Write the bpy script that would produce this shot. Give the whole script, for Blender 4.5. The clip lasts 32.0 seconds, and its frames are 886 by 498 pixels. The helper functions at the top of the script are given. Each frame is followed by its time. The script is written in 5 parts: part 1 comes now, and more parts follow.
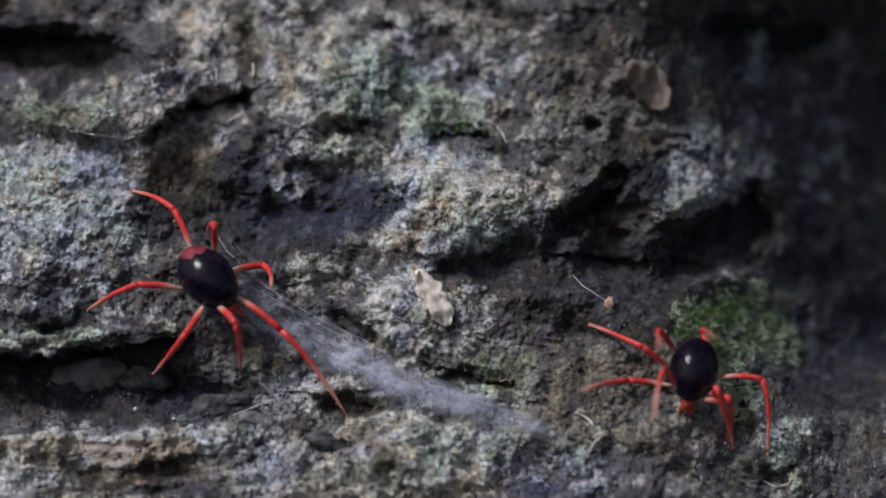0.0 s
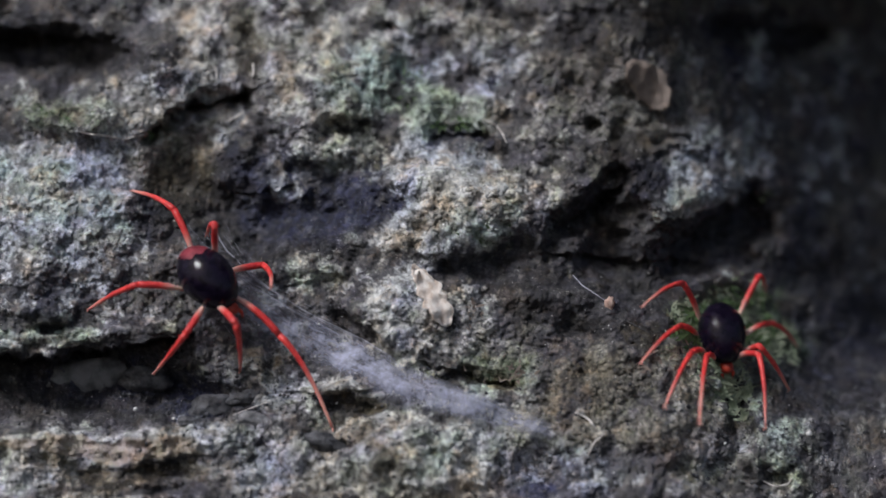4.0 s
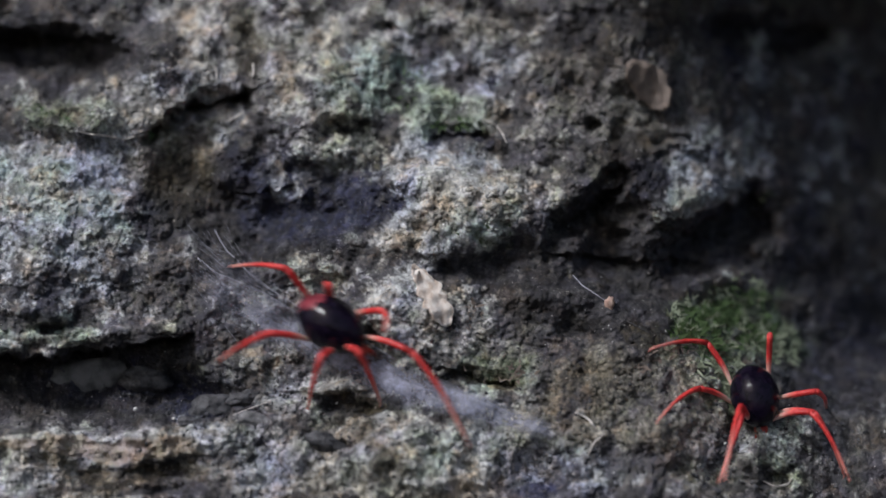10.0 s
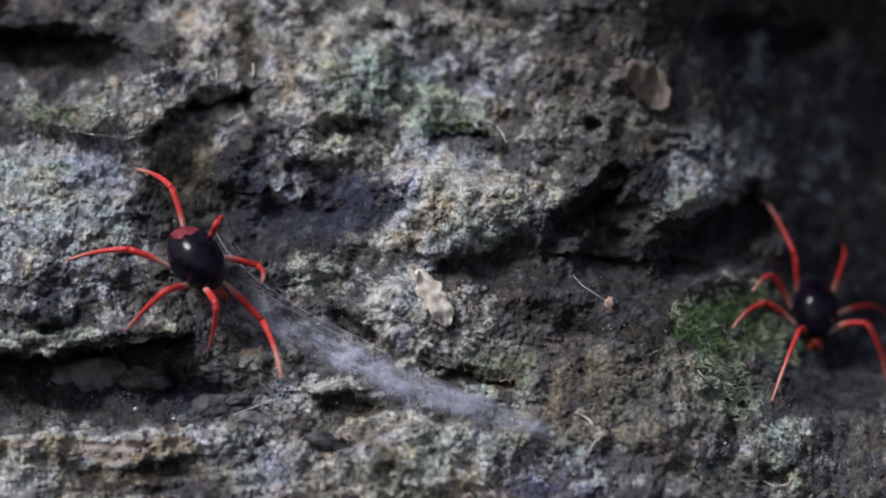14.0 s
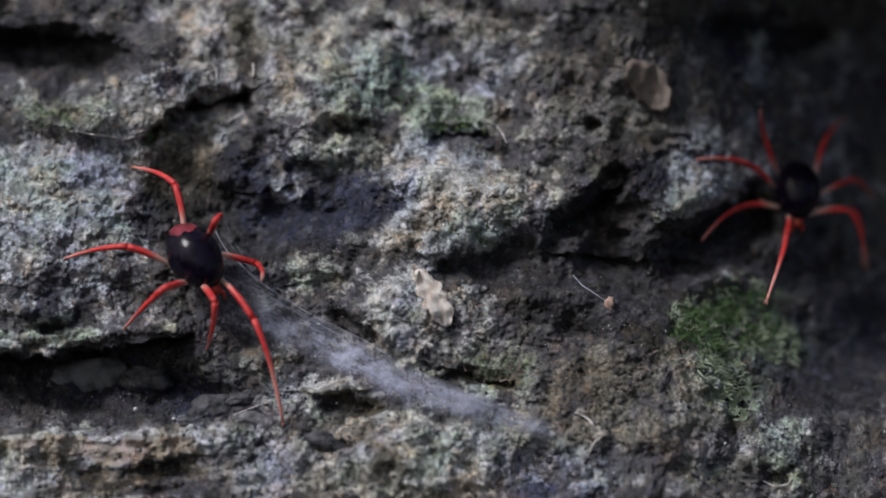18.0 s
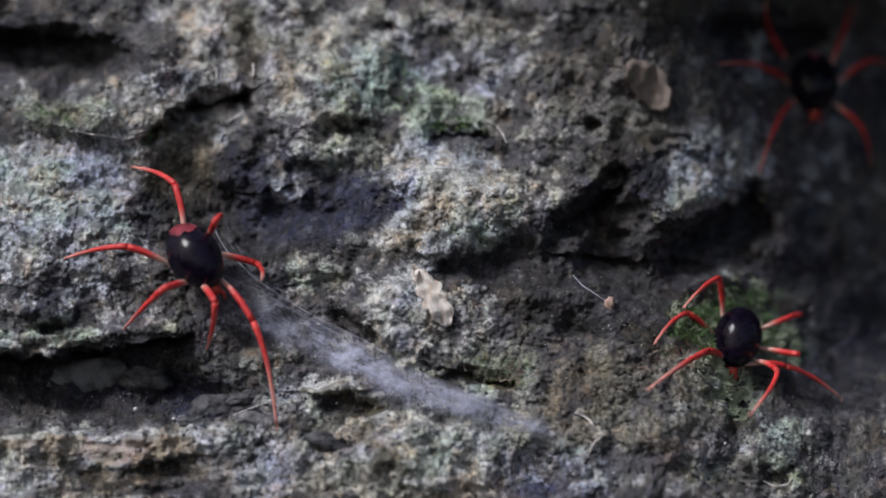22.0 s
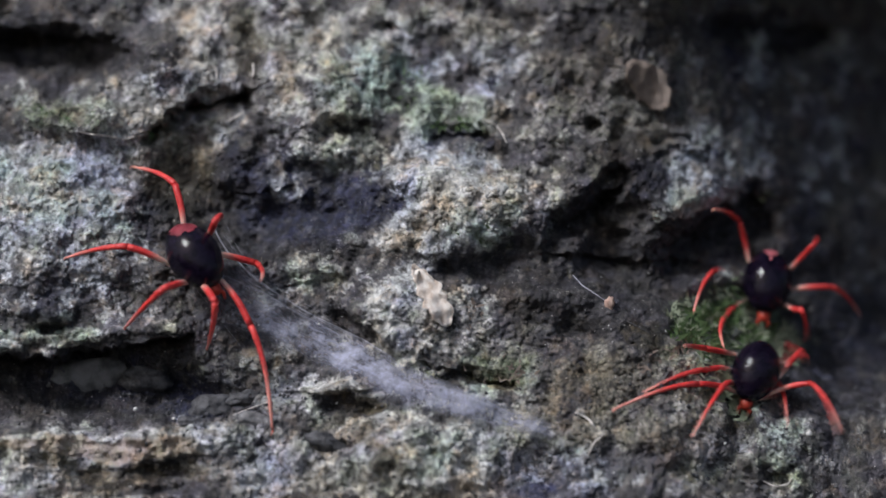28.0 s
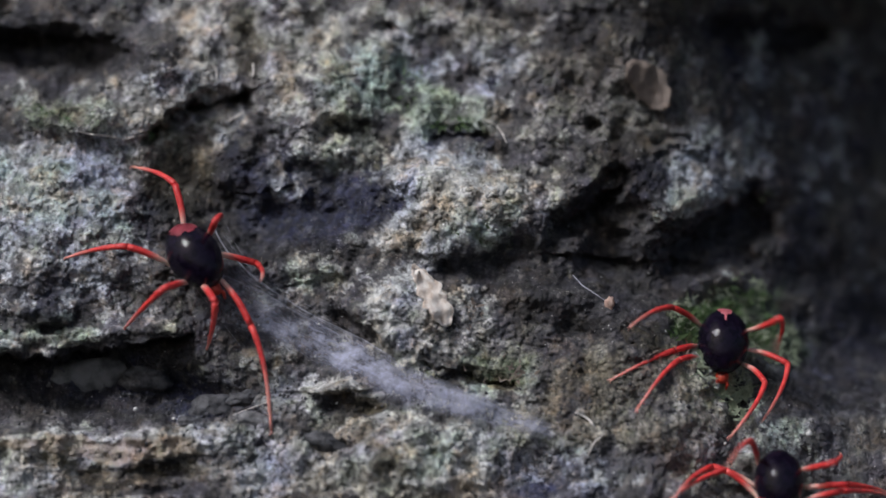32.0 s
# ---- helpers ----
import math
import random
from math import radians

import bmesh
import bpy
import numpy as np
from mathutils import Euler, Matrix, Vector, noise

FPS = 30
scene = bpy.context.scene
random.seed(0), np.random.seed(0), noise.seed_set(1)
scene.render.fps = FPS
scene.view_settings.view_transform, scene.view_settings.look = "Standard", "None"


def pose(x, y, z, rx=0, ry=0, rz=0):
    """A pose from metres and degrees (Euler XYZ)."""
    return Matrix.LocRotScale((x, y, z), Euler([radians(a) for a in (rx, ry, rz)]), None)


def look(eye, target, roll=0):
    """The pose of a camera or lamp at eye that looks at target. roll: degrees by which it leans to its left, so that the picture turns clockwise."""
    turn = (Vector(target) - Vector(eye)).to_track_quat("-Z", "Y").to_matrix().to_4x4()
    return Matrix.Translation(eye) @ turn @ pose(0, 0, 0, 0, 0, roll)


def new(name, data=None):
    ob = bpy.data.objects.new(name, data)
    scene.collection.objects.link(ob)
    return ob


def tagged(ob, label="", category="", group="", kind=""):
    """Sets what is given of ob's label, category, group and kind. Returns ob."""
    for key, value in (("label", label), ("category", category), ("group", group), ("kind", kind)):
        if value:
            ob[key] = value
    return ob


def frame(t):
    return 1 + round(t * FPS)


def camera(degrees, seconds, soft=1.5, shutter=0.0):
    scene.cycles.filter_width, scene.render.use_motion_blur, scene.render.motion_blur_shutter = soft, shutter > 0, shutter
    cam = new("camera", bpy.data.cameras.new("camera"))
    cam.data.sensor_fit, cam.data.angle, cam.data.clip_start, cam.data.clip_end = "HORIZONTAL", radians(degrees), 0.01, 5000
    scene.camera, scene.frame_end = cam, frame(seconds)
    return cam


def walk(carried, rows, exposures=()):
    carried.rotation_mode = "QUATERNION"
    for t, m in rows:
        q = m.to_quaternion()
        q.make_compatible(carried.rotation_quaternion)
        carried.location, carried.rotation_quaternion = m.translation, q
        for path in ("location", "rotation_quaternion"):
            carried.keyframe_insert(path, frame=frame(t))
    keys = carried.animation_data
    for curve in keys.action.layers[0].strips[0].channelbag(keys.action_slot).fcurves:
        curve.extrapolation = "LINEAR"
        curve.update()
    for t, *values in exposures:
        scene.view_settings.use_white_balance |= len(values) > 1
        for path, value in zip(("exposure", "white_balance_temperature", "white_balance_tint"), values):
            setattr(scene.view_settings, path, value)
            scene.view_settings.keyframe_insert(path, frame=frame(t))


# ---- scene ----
# One unit U is about an eightieth of a millimetre; layout coordinates (x to the right, y down) count in U
# over the 20 mm wide patch of rock in front of the lens.
DEGREES = 20.0
U = 0.02 / 1568
DIST = 0.01 / math.tan(radians(DEGREES / 2))
TILT = 0.36          # the face leans back: rise of height per unit downwards

cam = camera(DEGREES, 32.0, soft=1.5, shutter=0.8)
CAM_POSE = look((0, -DIST, 0), (0, 0, 0))
walk(cam, [(0.0, CAM_POSE), (32.0, CAM_POSE)], exposures=[(0.0, 0.0), (1.0, 0.07), (2.0, 0.05), (3.0, 0.16), (6.0, 0.05), (7.0, 0.2), (8.0, 0.12),
    (9.0, -0.03), (10.0, 0.05), (12.0, 0.0), (13.0, 0.04), (14.0, 0.12), (17.0, 0.06), (18.0, -0.03), (19.0, 0.24), (20.0, 0.19), (21.0, 0.13), (23.0, 0.15),
    (24.0, 0.09), (25.0, 0.0), (28.0, 0.28), (29.0, 0.29), (30.0, 0.38), (31.0, 0.18), (32.0, 0.10)])
cam.data.dof.use_dof = True
cam.data.dof.focus_distance = DIST - 45 * U
cam.data.dof.aperture_fstop = 41.0

# ---- light: overcast sky, brightest high over the open side ----
world = bpy.data.worlds.new("sky")
scene.world = world
world.use_nodes = True
wn, wl = world.node_tree.nodes, world.node_tree.links
sky = wn.new("ShaderNodeTexSky")
sky.sky_type = "NISHITA"
sky.sun_disc = False
SUN_DIR = Vector((-0.62, -0.55, 0.92)).normalized()
sky.sun_elevation = math.asin(SUN_DIR.z)
sky.sun_rotation = math.atan2(SUN_DIR.x, SUN_DIR.y)
sky.air_density = 1.0
sky.dust_density = 4.0
wl.new(sky.outputs[0], wn["Background"].inputs[0])
wn["Background"].inputs[1].default_value = 0.064
sun = new("sun", bpy.data.lights.new("sun", "SUN"))
sun.data.energy = 1.96
sun.data.angle = radians(10)
sun.data.color = (0.962, 0.98, 1.045)
sun.matrix_world = look(SUN_DIR * 0.3, (0, 0, 0))


# ---- materials ----
def nodes_of(name):
    mat = bpy.data.materials.new(name)
    mat.use_nodes = True
    nt = mat.node_tree
    return mat, nt, nt.nodes["Principled BSDF"]


def add(nt, kind, **inputs):
    n = nt.nodes.new(kind)
    for key, v in inputs.items():
        n.inputs[key.replace("_", " ")].default_value = v
    return n


def mixed(nt, fac, a, b, how="MIX"):
    """A colour mix; fac, a and b are sockets or values."""
    n = nt.nodes.new("ShaderNodeMix")
    n.data_type, n.blend_type = "RGBA", how
    for sock, v in ((n.inputs[0], fac), (n.inputs[6], a), (n.inputs[7], b)):
        if hasattr(v, "links"):
            nt.links.new(v, sock)
        elif isinstance(v, tuple):
            sock.default_value = (*v, 1)
        else:
            sock.default_value = v
    return n.outputs[2]


def ramp(nt, sock, lo, hi, a=0.0, b=1.0):
    n = nt.nodes.new("ShaderNodeMapRange")
    n.interpolation_type = "SMOOTHSTEP"
    nt.links.new(sock, n.inputs[0])
    for i, v in enumerate((lo, hi, a, b)):
        n.inputs[1 + i].default_value = v
    return n.outputs[0]


def noise_tex(nt, size, detail=4.0, rough=0.6):
    """Noise in the object's own space whose features are size units U wide."""
    co = nt.nodes.new("ShaderNodeTexCoord")
    n = add(nt, "ShaderNodeTexNoise", Scale=1.0 / (size * U), Detail=detail, Roughness=rough)
    nt.links.new(co.outputs["Object"], n.inputs["Vector"])
    return n.outputs[0]


def bumped(nt, bsdf, sock, height, strength=1.0):
    n = add(nt, "ShaderNodeBump", Strength=strength, Distance=height * U)
    nt.links.new(sock, n.inputs["Height"])
    nt.links.new(n.outputs[0], bsdf.inputs["Normal"])


def cells(nt, size, rand=1.0):
    """A random value for each of many small uneven grains of that size."""
    co = nt.nodes.new("ShaderNodeTexCoord")
    warp = add(nt, "ShaderNodeTexNoise", Scale=1.0 / (size * 0.9 * U), Detail=2.0)
    nt.links.new(co.outputs["Object"], warp.inputs["Vector"])
    mv = nt.nodes.new("ShaderNodeVectorMath")
    mv.operation = "MULTIPLY_ADD"
    nt.links.new(warp.outputs["Color"], mv.inputs[0])
    mv.inputs[1].default_value = (size * 0.9 * U,) * 3
    nt.links.new(co.outputs["Object"], mv.inputs[2])
    v = add(nt, "ShaderNodeTexVoronoi", Scale=1.0 / (size * U), Randomness=rand)
    nt.links.new(mv.outputs[0], v.inputs["Vector"])
    sep = nt.nodes.new("ShaderNodeSeparateColor")
    nt.links.new(v.outputs["Color"], sep.inputs[0])
    return sep.outputs[0], sep.outputs[1], v.outputs["Distance"]


def rock_material():
    mat, nt, bsdf = nodes_of("rock")
    att = {}
    for key in ("pale", "dark", "brown", "moss", "ochre", "cool", "mint"):
        a = nt.nodes.new("ShaderNodeAttribute")
        a.attribute_name = key
        att[key] = a.outputs["Fac"]
    fine, grain, speck = noise_tex(nt, 9, 5), noise_tex(nt, 26, 5, 0.68), noise_tex(nt, 6, 3)
    wide = noise_tex(nt, 160, 3)
    tone, pick, gap = cells(nt, 13)
    tone2, pick2, gap2 = cells(nt, 7)
    stone = mixed(nt, ramp(nt, grain, 0.32, 0.68), (0.040, 0.040, 0.048), (0.155, 0.148, 0.155))
    stone = mixed(nt, ramp(nt, wide, 0.4, 0.65, 0, 0.5), stone, (0.085, 0.087, 0.112))
    stone = mixed(nt, ramp(nt, tone, 0.55, 1.0, 0, 0.55), stone, (0.22, 0.205, 0.19))
    crust = mixed(nt, ramp(nt, tone2, 0.1, 0.9), (0.46, 0.46, 0.45), (0.84, 0.83, 0.80))
    lump = noise_tex(nt, 44, 5, 0.62)
    crust = mixed(nt, ramp(nt, lump, 0.52, 0.38, 0, 0.7), crust, (0.19, 0.19, 0.185))
    crust = mixed(nt, ramp(nt, tone, 0.3, 0.0, 0, 0.5), crust, (0.17, 0.17, 0.165))
    crust = mixed(nt, ramp(nt, wide, 0.42, 0.62, 0, 0.5), crust, mixed(nt, 1.0, crust, (0.80, 0.88, 0.95), "MULTIPLY"))
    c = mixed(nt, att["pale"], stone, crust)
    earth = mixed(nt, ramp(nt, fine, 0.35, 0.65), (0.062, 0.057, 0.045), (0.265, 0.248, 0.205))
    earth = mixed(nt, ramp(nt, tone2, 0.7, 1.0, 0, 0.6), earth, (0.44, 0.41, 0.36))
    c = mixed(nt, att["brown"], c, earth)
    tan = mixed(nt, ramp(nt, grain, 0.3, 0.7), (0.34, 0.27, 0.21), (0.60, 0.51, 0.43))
    # near-black coat; it also paints the shade of hollows, caves and cracks
    film_shade = mixed(nt, ramp(nt, grain, 0.32, 0.7), (0.008, 0.008, 0.011), (0.048, 0.046, 0.056))
    film_shade = mixed(nt, ramp(nt, lump, 0.50, 0.68, 0, 0.8), film_shade, (0.108, 0.104, 0.118))
    film_shade = mixed(nt, ramp(nt, tone2, 0.8, 1.0, 0, 0.4), film_shade, (0.11, 0.11, 0.11))
    film_shade = mixed(nt, att["cool"], film_shade, mixed(nt, 1.0, film_shade, (0.85, 0.95, 1.45), "MULTIPLY"))
    film_shade = mixed(nt, att["brown"], film_shade, mixed(nt, 1.0, film_shade, (1.35, 1.15, 0.62), "MULTIPLY"))
    c = mixed(nt, att["dark"], c, film_shade)
    green = mixed(nt, ramp(nt, fine, 0.3, 0.7), (0.035, 0.055, 0.026), (0.15, 0.19, 0.11))
    c = mixed(nt, att["moss"], c, green)
    pits = noise_tex(nt, 20, 6, 0.75)
    c = mixed(nt, ramp(nt, pits, 0.48, 0.39, 0, 0.7), c, (0.026, 0.025, 0.024))
    c = mixed(nt, att["ochre"], c, tan)
    c = mixed(nt, ramp(nt, speck, 0.64, 0.74, 0, 0.6), c, (0.60, 0.60, 0.58))
    blush = noise_tex(nt, 60, 5, 0.7)
    c = mixed(nt, ramp(nt, blush, 0.52, 0.66, 0, 0.65), c, mixed(nt, 1.0, c, (0.84, 0.93, 0.76), "MULTIPLY"))
    c = mixed(nt, att["mint"], c, mixed(nt, 1.0, c, (0.86, 1.0, 0.84), "MULTIPLY"))
    c = mixed(nt, att["cool"], c, mixed(nt, 1.0, c, (0.85, 0.92, 1.09), "MULTIPLY"))
    c = mixed(nt, ramp(nt, blush, 0.49, 0.36, 0, 0.8), c, mixed(nt, 1.0, c, (1.05, 0.87, 0.70), "MULTIPLY"))
    # crumbs and pits of every size
    fleck, pit = noise_tex(nt, 31, 9, 0.80), noise_tex(nt, 41, 9, 0.80)
    c = mixed(nt, ramp(nt, fleck, 0.51, 0.64, 0, 0.85), c, mixed(nt, 1.0, mixed(nt, 1.0, c, (0.075, 0.072, 0.068), "ADD"), (1.26, 1.26, 1.26), "MULTIPLY"))
    c = mixed(nt, ramp(nt, pit, 0.47, 0.36, 0, 0.8), c, mixed(nt, 1.0, c, (0.26, 0.25, 0.25), "MULTIPLY"))
    hue = noise_tex(nt, 75, 4, 0.65)
    c = mixed(nt, ramp(nt, hue, 0.50, 0.62, 0, 0.8), c, mixed(nt, 1.0, c, (0.97, 0.95, 1.10), "MULTIPLY"))
    c = mixed(nt, ramp(nt, hue, 0.48, 0.36, 0, 0.8), c, mixed(nt, 1.0, c, (1.06, 1.0, 0.86), "MULTIPLY"))
    nt.links.new(c, bsdf.inputs["Base Color"])
    nt.links.new(ramp(nt, grain, 0.35, 0.7, 0.5, 0.95), bsdf.inputs["Roughness"])
    bumped(nt, bsdf, noise_tex(nt, 17, 8, 0.75), 11.0, 0.8)
    return mat


def plain(name, a, b, size, rough=0.6, bump=0.0, sss=0.0):
    """Two tones mottled by noise of that size, with fine relief."""
    mat, nt, bsdf = nodes_of(name)
    n = noise_tex(nt, size, 4)
    nt.links.new(mixed(nt, ramp(nt, n, 0.3, 0.7), a, b), bsdf.inputs["Base Color"])
    bsdf.inputs["Roughness"].default_value = rough
    if sss:
        bsdf.inputs["Subsurface Weight"].default_value = sss
        bsdf.inputs["Subsurface Radius"].default_value = (1.0, 0.3, 0.2)
        bsdf.inputs["Subsurface Scale"].default_value = 8 * U
    if bump:
        bumped(nt, bsdf, noise_tex(nt, size * 0.4, 4), bump)
    return mat


def leg_material(name, lo, hi, tip):
    """Red chitin along the leg's own x axis, paler towards hi."""
    mat, nt, bsdf = nodes_of(name)
    co = nt.nodes.new("ShaderNodeTexCoord")
    sep = nt.nodes.new("ShaderNodeSeparateXYZ")
    nt.links.new(co.outputs["Object"], sep.inputs[0])
    red = mixed(nt, ramp(nt, noise_tex(nt, 14, 3), 0.3, 0.7), (0.58, 0.028, 0.032), (0.84, 0.085, 0.080))
    c = mixed(nt, ramp(nt, sep.outputs[0], lo * U, hi * U), red, tip)
    nt.links.new(c, bsdf.inputs["Base Color"])
    bsdf.inputs["Roughness"].default_value = 0.38
    bsdf.inputs["Subsurface Weight"].default_value = 0.25
    bsdf.inputs["Subsurface Radius"].default_value = (1.0, 0.25, 0.15)
    bsdf.inputs["Subsurface Scale"].default_value = 6 * U
    bumped(nt, bsdf, noise_tex(nt, 5, 3), 1.3)
    return mat


def silk_material(name, size):
    """Gauze of silk: a haze of fibres that lets much of the light through."""
    mat, nt, bsdf = nodes_of(name)
    nt.nodes.remove(bsdf)
    face = add(nt, "ShaderNodeBsdfDiffuse", Color=(0.74, 0.77, 0.98, 1))
    back = add(nt, "ShaderNodeBsdfTranslucent", Color=(0.74, 0.77, 0.98, 1))
    clear = nt.nodes.new("ShaderNodeBsdfTransparent")
    both, veil = nt.nodes.new("ShaderNodeMixShader"), nt.nodes.new("ShaderNodeMixShader")
    both.inputs[0].default_value = 0.35
    nt.links.new(face.outputs[0], both.inputs[1])
    nt.links.new(back.outputs[0], both.inputs[2])
    a = nt.nodes.new("ShaderNodeAttribute")
    a.attribute_name = "cover"
    m = nt.nodes.new("ShaderNodeMath")
    m.operation = "MULTIPLY"
    nt.links.new(a.outputs["Fac"], m.inputs[0])
    nt.links.new(ramp(nt, noise_tex(nt, size, 6, 0.75), 0.32, 0.70, 0.55, 1.2), m.inputs[1])
    nt.links.new(m.outputs[0], veil.inputs[0])
    nt.links.new(clear.outputs[0], veil.inputs[1])
    nt.links.new(both.outputs[0], veil.inputs[2])
    nt.links.new(veil.outputs[0], nt.nodes["Material Output"].inputs[0])
    return mat


ROCK = rock_material()
BLACK = plain("black_cuticle", (0.004, 0.003, 0.008), (0.012, 0.008, 0.020), 16, 0.06, 0.7)
BLACK.node_tree.nodes["Principled BSDF"].inputs["Specular IOR Level"].default_value = 0.24
ROSE = plain("rose_cuticle", (0.09, 0.010, 0.018), (0.30, 0.05, 0.07), 22, 0.3, 0.3)
PINK = plain("pink_cuticle", (0.46, 0.09, 0.12), (0.72, 0.24, 0.27), 12, 0.35, 0.3)
SNOUT = plain("orange_cuticle", (0.30, 0.022, 0.012), (0.50, 0.06, 0.03), 10, 0.4, 0.3, 0.2)
LEG_UP = leg_material("leg_red", 52, 12, (0.82, 0.56, 0.48))
LEG_LOW = leg_material("leg_red_pale_tip", 50, 130, (0.84, 0.36, 0.31))
THREAD = plain("silk_thread", (0.30, 0.31, 0.39), (0.58, 0.59, 0.68), 20, 0.4)
FIBRE = plain("pale_fibre", (0.48, 0.44, 0.41), (0.80, 0.77, 0.74), 14, 0.6, 0.5)
CHAFF = plain("tan_chaff", (0.58, 0.47, 0.39), (0.97, 0.92, 0.87), 18, 0.7, 2.0)
CHAFF_DULL = plain("dull_tan_chaff", (0.22, 0.178, 0.155), (0.33, 0.270, 0.235), 34, 0.85, 3.0)
SEED = plain("seed_husk", (0.40, 0.25, 0.20), (0.66, 0.50, 0.42), 9, 0.6, 1.0)
MOSS = plain("moss_leaf", (0.030, 0.066, 0.022), (0.15, 0.235, 0.10), 22, 0.6, 0.0)
MOSS_PALE = plain("pale_moss_leaf", (0.16, 0.20, 0.13), (0.42, 0.48, 0.35), 30, 0.6, 0.0)
GRAIN = plain("quartz_grain", (0.55, 0.55, 0.55), (0.85, 0.84, 0.82), 6, 0.25)
STONE = plain("dark_stone", (0.022, 0.023, 0.028), (0.12, 0.122, 0.135), 22, 0.6, 5.0)
SILK = silk_material("silk_gauze", 13)
PALE_STONE = plain("grey_stone", (0.06, 0.063, 0.070), (0.27, 0.27, 0.285), 34, 0.55, 4.0)


# ---- the rock face ----
def perlin(x, y, seed):
    xi, yi = np.floor(x).astype(np.int64), np.floor(y).astype(np.int64)
    xf, yf = x - xi, y - yi

    def corner(i, j):
        h = ((xi + i) * 374761393 + (yi + j) * 668265263 + seed * 974711) & 0xFFFFFFFF
        h = ((h ^ (h >> 13)) * 1274126177) & 0xFFFFFFFF
        a = ((h ^ (h >> 16)) & 0xFFFF) * (2 * np.pi / 65536)
        return np.cos(a) * (xf - i) + np.sin(a) * (yf - j)

    u, v = xf * xf * xf * (xf * (xf * 6 - 15) + 10), yf * yf * yf * (yf * (yf * 6 - 15) + 10)
    top = corner(0, 0) * (1 - u) + corner(1, 0) * u
    low = corner(0, 1) * (1 - u) + corner(1, 1) * u
    return (top * (1 - v) + low * v) * 1.5


def fbm(x, y, size, octaves, seed, gain=0.5):
    total, amp = 0.0, 1.0
    for i in range(octaves):
        total = total + amp * perlin(x / size + 17.3 * i, y / size - 9.1 * i, seed + i)
        size, amp = size / 2.03, amp * gain
    return total


def step(a, b, v):
    t = np.clip((v - a) / (b - a), 0, 1)
    return t * t * (3 - 2 * t)


XS = np.concatenate([np.linspace(-1500, -60, 36)[:-1], np.arange(-60, 1629, 1.6), np.linspace(1628, 3070, 36)[1:]])
YS = np.concatenate([np.linspace(-1500, -60, 36)[:-1], np.arange(-60, 943, 1.6), np.linspace(942, 2380, 36)[1:]])
X, Y = np.meshgrid(XS, YS)
WX = X + 26 * fbm(X, Y, 130, 4, 11)
WY = Y + 20 * fbm(X, Y, 130, 4, 23)
FX = X + 9 * fbm(X, Y, 30, 3, 31)
FY = Y + 9 * fbm(X, Y, 30, 3, 37)


def blob(cx, cy, rx, ry, turn=0.0, soft=0.5):
    """1 inside an uneven oval, falling to 0 outside."""
    c, s = math.cos(radians(turn)), math.sin(radians(turn))
    dx, dy = WX - cx, WY - cy
    d = np.hypot((c * dx + s * dy) / rx, (c * dy - s * dx) / ry)
    return 1 - step(1 - soft, 1 + soft, d)


def stroke(pts, w, soft=0.8):
    """1 along an uneven line through a few points, w wide to each side, falling to 0."""
    far = 2 * w + 40
    i0, i1 = np.searchsorted(YS, (min(p[1] for p in pts) - far, max(p[1] for p in pts) + far))
    j0, j1 = np.searchsorted(XS, (min(p[0] for p in pts) - far, max(p[0] for p in pts) + far))
    fx, fy = FX[i0:i1, j0:j1], FY[i0:i1, j0:j1]
    best = np.full(fx.shape, 1e6)
    for (x0, y0), (x1, y1) in zip(pts, pts[1:]):
        dx, dy = x1 - x0, y1 - y0
        f = np.clip(((fx - x0) * dx + (fy - y0) * dy) / (dx * dx + dy * dy), 0, 1)
        best = np.minimum(best, np.hypot(fx - x0 - f * dx, fy - y0 - f * dy))
    out = np.zeros(X.shape)
    out[i0:i1, j0:j1] = 1 - step(w * (1 - soft), w * (1 + soft), best)
    return out


def nodules(size, seed):
    """Rounded lumps with creases between them: 1 on a lump's crown, 0 in a crease."""
    x, y = FX / size, FY / size
    xi, yi = np.floor(x).astype(np.int64), np.floor(y).astype(np.int64)
    first, second = np.full(X.shape, 9.0), np.full(X.shape, 9.0)
    for i in (-1, 0, 1):
        for j in (-1, 0, 1):
            h = ((xi + i) * 374761393 + (yi + j) * 668265263 + seed * 974711) & 0xFFFFFFFF
            h = ((h ^ (h >> 13)) * 1274126177) & 0xFFFFFFFF
            d = np.hypot(xi + i + (h & 0xFF) / 255 - x, yi + j + ((h >> 12) & 0xFF) / 255 - y)
            second = np.minimum(second, np.maximum(first, d))
            first = np.minimum(first, d)
    return np.sqrt(np.clip(second - first, 0, 1))


def under(x0, y0, x1, y1, drop, fade, ends=0.12, lip=0.25):
    """The relief of an overhanging edge from (x0, y0) to (x1, y1): a lip above it, a recess below it."""
    length = math.hypot(x1 - x0, y1 - y0)
    tx, ty = (x1 - x0) / length, (y1 - y0) / length
    s = ((FX - x0) * tx + (FY - y0) * ty) / length
    d = (FY - y0) * tx - (FX - x0) * ty
    run = step(-ends, ends, s) * step(1 + ends, 1 - ends, s)
    low = step(0, 5, d) * np.exp(-np.clip(d, 0, None) / fade)
    high = step(4, 0, d) * np.exp(np.clip(d, None, 0) / 40)
    return 0.72 * run * (lip * drop * high - drop * low)


